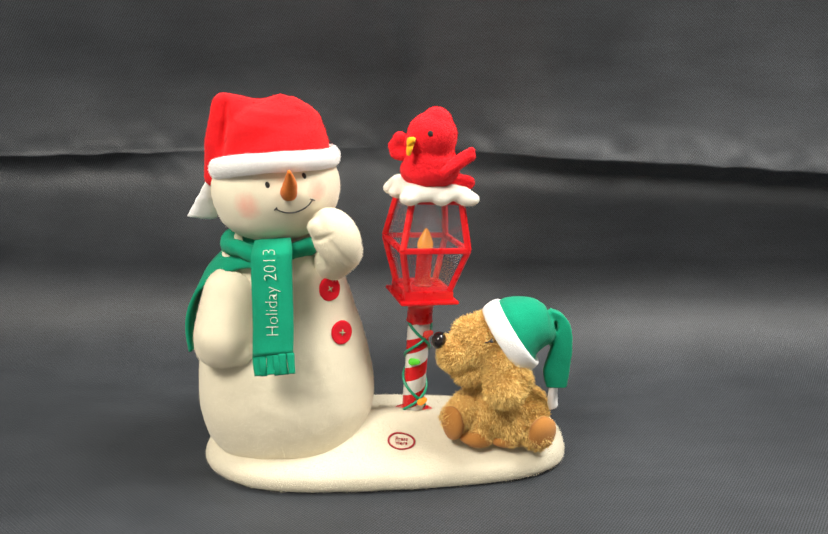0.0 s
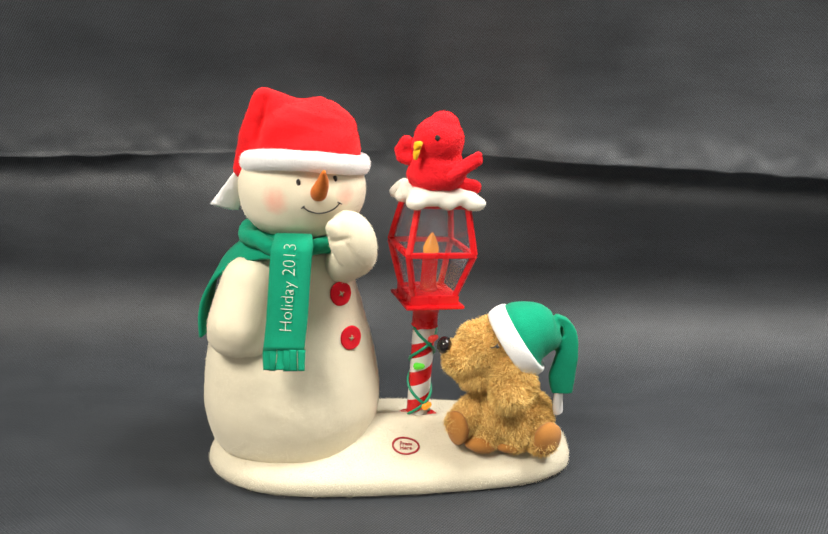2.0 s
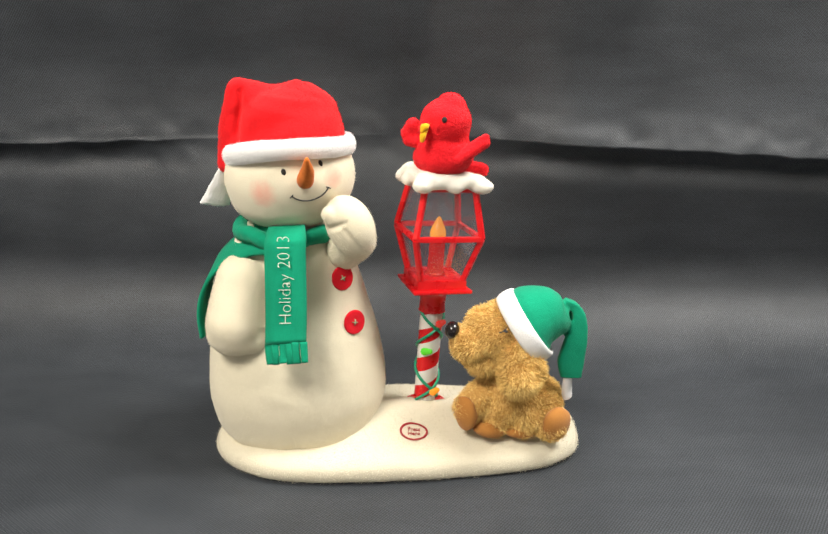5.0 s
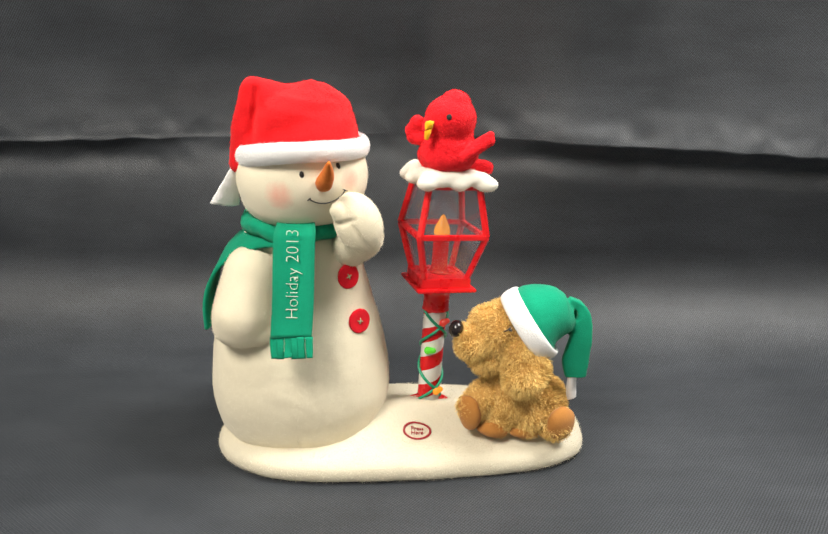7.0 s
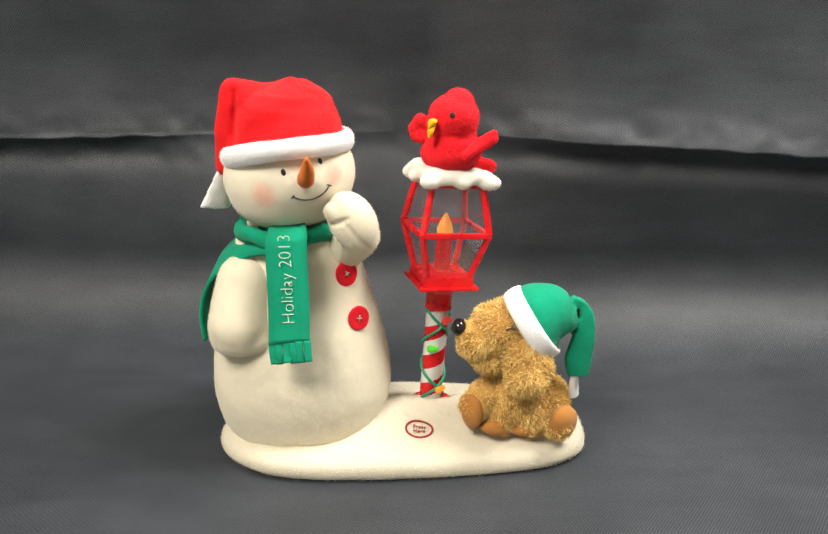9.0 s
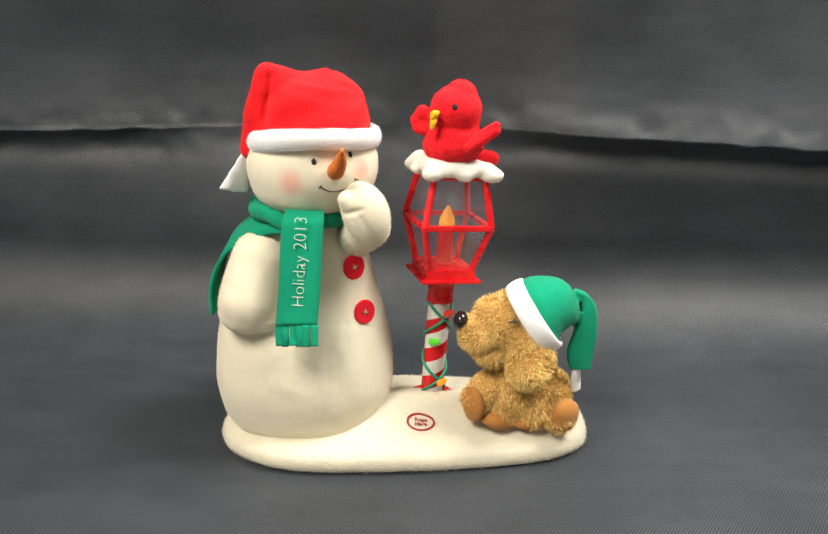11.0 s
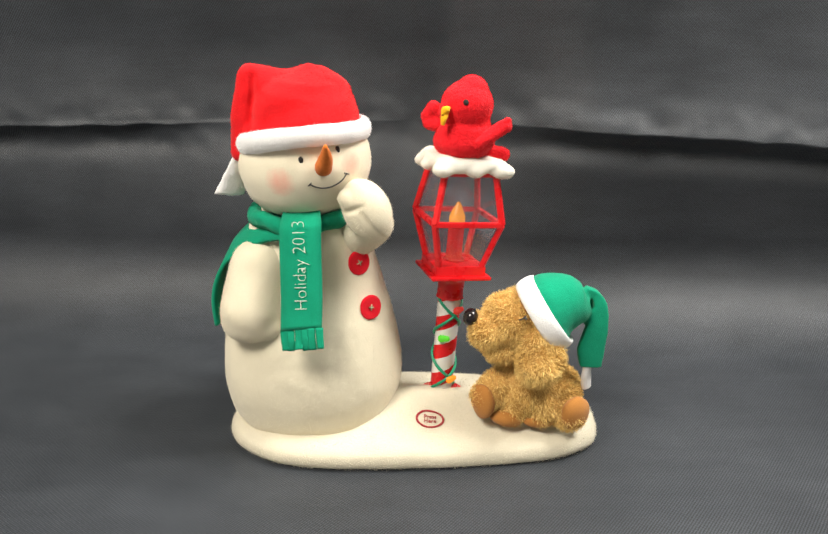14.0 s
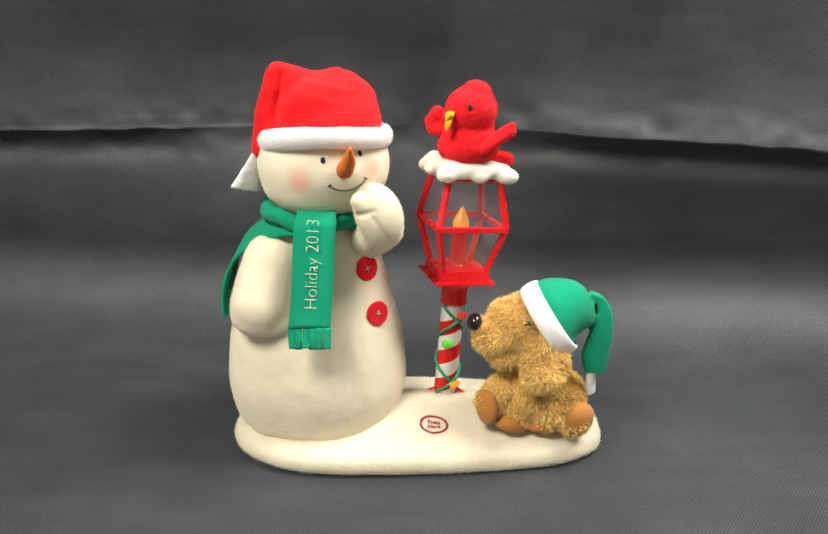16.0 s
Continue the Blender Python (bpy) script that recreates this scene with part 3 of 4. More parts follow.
    part("nap", pile(lower_copy(arm), 10000, 0.0014, 0.00014, 0.8, 10, (0, 0, -0.2)), pile_mat, arm, kind="stuff")
    swaying.append((arm, 0.75))
    # scarf: collar, the lettered end in front, the other end over the shoulder
    bm = bmesh.new()
    ring = [(MID.x + 0.006 + 0.0405 * math.cos(a), -0.005 + 0.040 * math.sin(a), 0.2165 + 0.003 * math.sin(a * 2 + 1) + 0.002 * math.sin(5 * a))
            for a in (2 * math.pi * k / 72 for k in range(72))]
    tube(bm, ring, 0.0090, 14, True, 0.8)
    scarf = part("scarf", stuffed(bm, 0.0016, 2, 0.0012, 70), green_mat, top, "green felt scarf with fringed ends", origin=SCARF_PIVOT)
    bm = bmesh.new()
    hang = smooth_line([(-0.0895, -0.046, 0.229), (-0.0885, -0.0585, 0.2235), (-0.0890, -0.0660, 0.212), (-0.0910, -0.0775, 0.167), (-0.0930, -0.0850, 0.1410)], 8)
    ribbon(bm, hang, [(1, 0.05, 0)] * len(hang), 0.0345, 0.0022, list(np.interp(np.linspace(0, 1, len(hang)), [0, 0.3, 1], [0.030, 0.0335, 0.0335])))
    front = part("scarf_end", bm, green_mat, scarf)
    for k in range(6):
        x = -0.0930 - 0.0335 / 2 + 0.0335 * (k + 0.5 + 0.12 * math.sin(k * 4.1)) / 6
        bm = bmesh.new()
        long = 0.0175 + 0.001 * math.sin(k * 2.3)
        line = smooth_line([(x, -0.0847, 0.1416), (x + 0.0003 * math.sin(k * 3), -0.0873 - 0.0004 * (k % 2), 0.133), (x + 0.0006 * math.sin(k * 5 + 1), -0.0893 - 0.0010 * math.sin(k * 4), 0.1420 - long)], 5)
        ribbon(bm, line, [(1, 0.05 + 0.06 * math.sin(k * 7), 0)] * len(line), 0.0056, 0.0018, np.linspace(0.0064, 0.0059 - 0.0008 * math.sin(k * 2.7), len(line)).tolist())
        part("fringe", bm, green_mat, scarf)
    words = lettering("Holiday 2013", 0.0150, 0.00035, -0.00042)
    width = max(v.co.x for v in words.vertices) - min(v.co.x for v in words.vertices)
    a, b = Vector((-0.0916, -0.0814, 0.1540)), Vector((-0.0884, -0.0655, 0.2295))
    up = (b - a).normalized()
    right = (Vector((1, 0.05, 0)) - up * up.dot(Vector((1, 0.05, 0)))).normalized()
    out = right.cross(up)
    centre = (a + b) / 2 + out * 0.0015
    for v in words.vertices:
        along, high = v.co.x / width * (b - a).length * 0.92, v.co.y
        t = along / (b - a).length
        sag = out * (-0.0006)
        v.co = centre + up * along - right * high + out * v.co.z + sag
    words.materials.append(stitch_mat)
    part("lettering", words, stitch_mat, scarf, "pale embroidered words Holiday 2013", smooth=False)
    bm = bmesh.new()
    back = smooth_line([(-0.104, -0.040, 0.2200), (-0.122, -0.030, 0.2145), (-0.1415, -0.024, 0.2045), (-0.1600, -0.022, 0.1900), (-0.1710, -0.021, 0.1705), (-0.1758, -0.021, 0.1500), (-0.1760, -0.021, 0.1270)], 8)
    share = [k / (len(back) - 1) for k in range(len(back))]
    ribbon(bm, back, [(0.30 * u - 0.20, 1, 0.75 * (1 - u) ** 2) for u in share], 0.034, 0.0030, [0.038 - 0.003 * u for u in share])
    tail = part("scarf_end", bm, green_mat, top, "green felt scarf end draped over the shoulder", origin=ARM_PIVOT)
    swaying += [(scarf, 0.6), (tail, 0.65)]
    # head
    bm = bmesh.new()
    ball(bm, HEAD, HEAD_R, seg=56, rings=36)
    ball(bm, HEAD + Vector((-0.001, 0, -0.010)), (0.0535, 0.0495, 0.0365), seg=48)
    head = part("head", stuffed(bm, 0.0022, 14, 0.0004, 40), head_mat, top, origin=HEAD_PIVOT)
    part("nap", pile(lower_copy(head), 16000, 0.0012, 0.00014, 0.8, 11, (0, 0, -0.2), lambda p: (p[:, 1] > -0.030) | (p[:, 2] < 0.235)), pile_mat, head, kind="stuff")
    for x, z in ((-0.0835, 0.2762), (-0.0556, 0.2785)):
        bm = bmesh.new()
        ball(bm, face(x, z, 0.0002), (0.0019, 0.0010, 0.0028), seg=16, rings=12)
        part("eye", bm, felt_eye_mat, head)
    bm = bmesh.new()
    n0, n1 = face(-0.0655, 0.2695), Vector((-0.0600, -0.0745, 0.2905))
    line = smooth_line([n0 + Vector((-0.001, 0.004, -0.001)), n0 + Vector((-0.0012, -0.006, -0.0005)), (n0 + n1) / 2 + Vector((0.0004, -0.003, -0.001)), n1], 6)
    tube(bm, line, [0.0042, 0.0064, 0.0068, 0.0058, 0.0038, 0.0012], 20)
    for v in bm.verts:
        v.co += v.co.normalized() * 0.0006 * noise.noise(v.co * 190)
    part("nose", bm, carrot_mat, head, "orange felt carrot nose")
    bm = bmesh.new()
    tube(bm, [face(x, z, 0.0001) for x, z in ((p.x, p.z) for p in smooth_line([(-0.0795, 0, 0.2565), (-0.0765, 0, 0.2540), (-0.0720, 0, 0.2518), (-0.0660, 0, 0.2508), (-0.0595, 0, 0.2520), (-0.0545, 0, 0.2548), (-0.0513, 0, 0.2585)], 6))], 0.00055, 8)
    part("mouth", bm, thread_mat, head)
    bm = bmesh.new()
    tube(bm, [face(x, z, 0.0002) for x, z in ((-0.0808, 0.2552), (-0.0782, 0.2574))], 0.0005, 8)
    part("mouth_corner", bm, thread_mat, head)
    bm = bmesh.new()
    tube(bm, [face(x, z, 0.0002) for x, z in ((-0.0528, 0.2596), (-0.0497, 0.2574))], 0.0005, 8)
    part("mouth_corner", bm, thread_mat, head)
    nodding.append(head)
    # hat
    bm = bmesh.new()
    capsule(bm, (-0.0870, 0, 0.288), (-0.0850, 0, 0.296), 0.0500, 0.0460, 40)
    ball(bm, (-0.0760, 0.002, 0.311), (0.034, 0.034, 0.024))
    capsule(bm, (-0.072, 0.004, 0.3165), (-0.1100, -0.004, 0.3255), 0.0210, 0.0165)
    capsule(bm, (-0.1080, -0.004, 0.3290), (-0.1215, -0.006, 0.3355), 0.0140, 0.0100)
    capsule(bm, (-0.1215, -0.006, 0.3345), (-0.1315, -0.010, 0.302), 0.0105, 0.0118)
    capsule(bm, (-0.1310, -0.010, 0.304), (-0.1400, -0.012, 0.2760), 0.0118, 0.0080)
    crown = stuffed(bm, 0.0018, 6, 0.0010, 38)
    for v in crown.vertices:
        rim = 0.279 + 0.009 * ramp01(0.0, 0.04, -v.co.y)
        if v.co.z < rim and v.co.x > -0.130:
            v.co.z = rim + (v.co.z - rim) * 0.1
        # the dip of the crown between its seam and the fold
        v.co.z -= 0.0018 * math.exp(-((v.co.x + 0.0930) / 0.013) ** 2) * ramp01(0.318, 0.340, v.co.z)
        # the pressed fold between crown and hanging tip, and the sag across the crown
        front = ramp01(0.0, 0.020, -v.co.y)
        v.co.y += front * 0.0042 * math.exp(-((v.co.x + 0.1185 + 0.16 * (0.335 - v.co.z)) / 0.0034) ** 2) * ramp01(0.285, 0.30, v.co.z) * ramp01(0.345, 0.335, v.co.z)
        v.co.y += front * 0.0045 * math.exp(-((v.co.z - 0.311 - 0.35 * (v.co.x + 0.085)) / 0.011) ** 2) * ramp01(-0.125, -0.105, v.co.x)
    hat = part("hat", crown, red_mat, top, "red fleece stocking hat folded to one side", origin=HEAD_PIVOT)
    part("nap", pile(lower_copy(hat), 9000, 0.0011, 0.00026, 0.9, 41, (0, 0, -0.1)), hat_pile_mat, hat, kind="stuff")
    bm = bmesh.new()
    ring = []
    for k in range(96):
        a = 2 * math.pi * k / 96
        ring.append((-0.0865 + 0.0510 * math.cos(a), -0.003 + 0.0510 * math.sin(a), 0.2866 - 0.0065 * math.sin(a) + 0.003 * math.cos(a) - 0.0055 * max(math.cos(a), 0) ** 3 + 0.0012 * math.sin(3 * a + 1)))
    band = stuffed_ring(ring)
    roll = part("hat_band", band, white_mat, hat, "white fleece hat band")
    part("nap", pile(lower_copy(roll), 22000, 0.0013, 0.00014, 0.6, 42, (0, 0, 0)), white_pile_mat, hat, kind="stuff")
    bm = bmesh.new()
    tube(bm, smooth_line([(-0.1395, -0.012, 0.277), (-0.1455, -0.012, 0.266), (-0.1510, -0.012, 0.254), (-0.1560, -0.012, 0.2425)], 6), [0.0050, 0.0070, 0.0102, 0.0138], 24, False, 0.35)
    for v in bm.verts:
        v.co += Vector((0.0012, 0.002, 0.001)) * noise.noise(v.co * 140)
    part("tassel", bm, white_mat, hat, "white fleece hat tassel")
    nodding.append(hat)
    return swaying, nodding


def lower_copy(ob):
    """A part's skin in the space of the thing, to grow strands on."""
    data = ob.data.copy()
    data.transform(Matrix.Translation(PLACE[ob.name]))
    return data


def stuffed_ring(ring):
    """The rolled band of a hat: tall, soft, a little uneven."""
    bm = bmesh.new()
    n, seg = len(ring), 18
    mid = sum((Vector(p) for p in ring), Vector()) / n
    rows = []
    for i, p in enumerate(ring):
        p = Vector(p)
        out = Vector((p.x - mid.x, p.y - mid.y, 0)).normalized()
        puff = 1 + 0.07 * noise.noise(p * 60)
        rows.append([bm.verts.new(p + puff * (0.0050 * math.cos(a) * out + Vector((0, 0, 0.0084 * math.sin(a) * (1 - 0.15 * math.cos(a) ** 2)))))
                     for a in (2 * math.pi * k / seg for k in range(seg))])
    for i in range(n):
        a, b = rows[i], rows[(i + 1) % n]
        for k in range(seg):
            bm.faces.new((a[k], a[(k + 1) % seg], b[(k + 1) % seg], b[k]))
    return bm


SWAYING, NODDING = snowman()


# ---------------------------------------------------------------- the street lamp
LAMP = pose(0.0180, 0.0, 0.0280, -2.0, 5.0, 17.4)


def toy_lamp():
    top = thing("street_lamp", (0, 0, 0), "red plastic toy street lamp with candy striped pole", "toy lamp")
    top.matrix_world = LAMP
    # striped pole
    bm = bmesh.new()
    seg, rows = 32, 48
    grid = [[bm.verts.new(((0.0106 + 0.0004 * j / rows) * math.cos(a), (0.0106 + 0.0004 * j / rows) * math.sin(a), -0.004 + 0.120 * j / rows))
             for a in (2 * math.pi * k / seg - 2 * math.pi * 0.120 * j / rows / 0.029 * -1 + 0.6 for k in range(seg))] for j in range(rows + 1)]
    for a, b in zip(grid, grid[1:]):
        for k in range(seg):
            f = bm.faces.new((a[k], a[(k + 1) % seg], b[(k + 1) % seg], b[k]))
            f.material_index = 0 if k < seg // 2 else 1
    part("pole", bm, [lamp_white_mat, lamp_red_mat], top, "white pole with red spiral stripe")
    bm = bmesh.new()
    lathe(bm, [(0.0, -0.006), (0.019, -0.007), (0.0225, -0.001), (0.021, 0.0050), (0.0155, 0.0075), (0.011, 0.0090), (0.0, 0.0090)], seg=40, deep=0.70, steps=4)
    part("foot", bm, lamp_red_mat, top)
    bm = bmesh.new()
    lathe(bm, [(0.0, 0.100), (0.0119, 0.100), (0.0122, 0.102), (0.0122, 0.112), (0.0135, 0.118), (0.0180, 0.1245), (0.0, 0.1250)], seg=40, steps=3)
    part("collar", bm, lamp_red_mat, top)
    # lantern
    low, mid, high = 0.136, 0.1765, 0.219
    rl, rm, rh = 0.0200, 0.0308, 0.0228
    bm = bmesh.new()
    box(bm, (-0.0278, -0.0278, 0.1245), (0.0278, 0.0278, 0.1275))
    box(bm, (-0.0232, -0.0232, 0.1272), (0.0232, 0.0232, 0.1360))
    bmesh.ops.bevel(bm, geom=bm.edges, offset=0.0006, segments=2, affect="EDGES")
    part("tray", bm, lamp_red_mat, top, smooth=False)

    def corner(k, r, z):
        sx, sy = ((-1, -1), (1, -1), (1, 1), (-1, 1))[k % 4]
        return Vector((sx * r, sy * r, z))
    for k in range(4):
        for a, b in ((corner(k, rl, low - 0.001), corner(k, rm, mid)), (corner(k, rm, mid), corner(k, rh, high + 0.002))):
            bm = bmesh.new()
            bar(bm, a, b, 0.0048)
            bmesh.ops.bevel(bm, geom=bm.edges, offset=0.0006, segments=2, affect="EDGES")
            part("post", bm, lamp_red_mat, top, smooth=False)
        for r, z, w in ((rm, mid, 0.0046), (rh, high, 0.0040)):
            bm = bmesh.new()
            bar(bm, corner(k, r, z), corner(k + 1, r, z), w, w * 0.98)
            bmesh.ops.bevel(bm, geom=bm.edges, offset=0.0005, segments=2, affect="EDGES")
            part("rail", bm, lamp_red_mat, top, smooth=False)
        for (ra, za), (rb, zb) in (((rl, low), (rm, mid)), ((rm, mid), (rh, high))):
            bm = bmesh.new()
            inner, outer = [], []
            for q in (corner(k, ra, za), corner(k + 1, ra, za), corner(k + 1, rb, zb), corner(k, rb, zb)):
                flat = Vector((q.x, q.y, 0)).normalized() * 0.0012
                inner.append(bm.verts.new(q - flat * 1.6))
                outer.append(bm.verts.new(q - flat * 1.1))
            bm.faces.new(outer)
            bm.faces.new(inner[::-1])
            for j in range(4):
                bm.faces.new((inner[j], inner[(j + 1) % 4], outer[(j + 1) % 4], outer[j]))
            pane = part("pane", bm, pane_mat, top, smooth=False)
            pane.visible_shadow = False
    bm = bmesh.new()
    box(bm, (-0.0255, -0.0255, high + 0.001), (0.0255, 0.0255, high + 0.004))
    part("roof", bm, lamp_red_mat, top, smooth=False)
    # candle with its bulb
    bm = bmesh.new()
    lathe(bm, [(0.0, 0.1362), (0.0090, 0.1362), (0.0092, 0.1375), (0.0075, 0.139), (0.0074, 0.166), (0.0080, 0.168), (0.0070, 0.1695), (0.0, 0.1695)], seg=28, steps=2)
    candle = part("candle", bm, candle_mat, top, "translucent red plastic candle")
    bm = bmesh.new()
    lathe(bm, [(0.0, 0.1695), (0.0058, 0.1700), (0.0074, 0.1735), (0.0068, 0.178), (0.0042, 0.184), (0.0018, 0.189), (0.0, 0.1905)], seg=24, steps=5)
    part("flame", bm, flame_mat, candle, "amber flame bulb")
    # snow on the roof
    bm = bmesh.new()
    for k in range(15):
        for j in range(15):
            x, y = (k / 7 - 1) * 0.0265, (j / 7 - 1) * 0.0265
            if abs(x) > 0.025 and abs(y) > 0.025:
                continue
            ball(bm, (x, y, 0.2270 + 0.0012 * math.sin(k * 1.3) + (0.0010 if j > 8 else 0)), (0.0062, 0.0062, 0.0070), seg=12, rings=8)
    for x, y, r in ((-0.0265, -0.0275, 0.0080), (0.002, -0.0275, 0.0070), (0.0275, -0.0265, 0.0090), (0.028, 0.006, 0.008), (0.0265, 0.025, 0.008), (-0.0275, 0.006, 0.008), (-0.0255, 0.026, 0.009)):
        ball(bm, (x, y, 0.2230), (r * 1.3, r * 0.9, 0.0072), seg=16, rings=10)
    cap = part("snow_cap", stuffed(bm, 0.0015, 30, 0.0006, 60), cap_mat, top, "cream fleece snow cap with scalloped edge")
    part("nap", pile(cap.data, 9000, 0.0013, 0.00014, 0.8, 12, (0, 0, 0)), pile_mat, cap, kind="stuff")
    # the string of lights
    for turn, start in ((1, 2.6), (-1, 0.9)):
        bm = bmesh.new()
        tube(bm, [(0.0116 * math.cos(a), 0.0116 * math.sin(a), z) for a, z in ((start + turn * 2 * math.pi * z / 0.062, z) for z in np.linspace(0.002, 0.100, 90))], 0.0014, 8)
        part("light_string", bm, wire_mat, top, "green wire of a string of lights")
    for colour, a, z in (("red", -62, 0.090), ("green", -118, 0.062), ("amber", -66, 0.020)):
        bm = bmesh.new()
        m = pose(0, 0, z, 0, 0, a)
        capsule(bm, m @ Vector((0.0128, -0.0022, 0)), m @ Vector((0.0128, 0.0032, 0.0008)), 0.0036, 0.0026, 14)
        part("bulb", bm, bulb_mats[colour], top, colour + " fairy light bulb")


toy_lamp()


# ---------------------------------------------------------------- the bird
def bird():
    top = thing("bird", (0.034, 0.002, 0.259), "red plush bird with orange beak on the lamp", "plush toy")
    bm = bmesh.new()
    ball(bm, (0.0345, 0.002, 0.2735), (0.0262, 0.0235, 0.0165))
    ball(bm, (0.0350, 0.001, 0.2800), (0.0240, 0.0215, 0.0175))
    ball(bm, (0.0370, 0.001, 0.2900), (0.0190, 0.0185, 0.0150))
    ball(bm, (0.0365, 0.000, 0.3035), (0.0218, 0.0212, 0.0205))
    ball(bm, (0.0405, 0.000, 0.3150), (0.0130, 0.0130, 0.0135))
    ball(bm, (0.0235, -0.006, 0.2995), (0.0115, 0.0115, 0.0105))
    skin = stuffed(bm, 0.0015, 6, 0.0006, 80)
    body = part("body", skin, plush_red_mat, top)
    part("nap", pile(lower_copy(body), 26000, 0.0010, 0.00016, 0.8, 21, (0, 0, -0.3)), red_pile_mat, body, kind="stuff")
    for name, forms in (("wing", [((0.0130, 0.006, 0.2975), (0.0080, 0.007, 0.3005), 0.0055, 0.0062), ((0.0080, 0.008, 0.3000), (0.0035, 0.009, 0.2935), 0.0060, 0.0058), ((0.0130, 0.004, 0.2870), (0.0050, 0.008, 0.2880), 0.0060, 0.0062), ((0.0130, 0.012, 0.292), (0.0090, 0.012, 0.294), 0.007, 0.007)]),
                        ("wing", [((0.0460, -0.0165, 0.2745), (0.0690, -0.0100, 0.2880), 0.0055, 0.0050), ((0.052, -0.014, 0.282), (0.0700, -0.010, 0.2925), 0.0032, 0.0036)]),
                        ("tail", [((0.0540, 0.008, 0.2630), (0.0690, 0.010, 0.2605), 0.0065, 0.0062)])):
        bm = bmesh.new()
        for a, b, ra, rb in forms:
            capsule(bm, a, b, ra, rb, 16)
        limb = part(name, stuffed(bm, 0.0013, 4, 0.0005, 90), plush_red_mat, top)
        part("nap", pile(lower_copy(limb), 2200, 0.0009, 0.00035, 0.8, 22, (0, 0, -0.2)), red_pile_mat, limb, kind="stuff")
    # beak: two felt halves
    for pts, rad in (([(0.0215, -0.0160, 0.3035), (0.0180, -0.0205, 0.3020), (0.0155, -0.0232, 0.2985)], [0.0014, 0.0047, 0.0012]),
                     ([(0.0190, -0.0175, 0.3000), (0.0170, -0.0212, 0.2960), (0.0160, -0.0215, 0.2905)], [0.0026, 0.0034, 0.0020])):
        bm = bmesh.new()
        tube(bm, smooth_line(pts, 6), rad, 14, False, 0.8)
        part("beak", bm, yellow_mat, top, "yellow orange felt beak")
    bm = bmesh.new()
    ball(bm, (0.0345, -0.0213, 0.3085), (0.0022, 0.0012, 0.0025), seg=16, rings=10)
    part("eye", bm, felt_eye_mat, top, "black stitched eye")


bird()


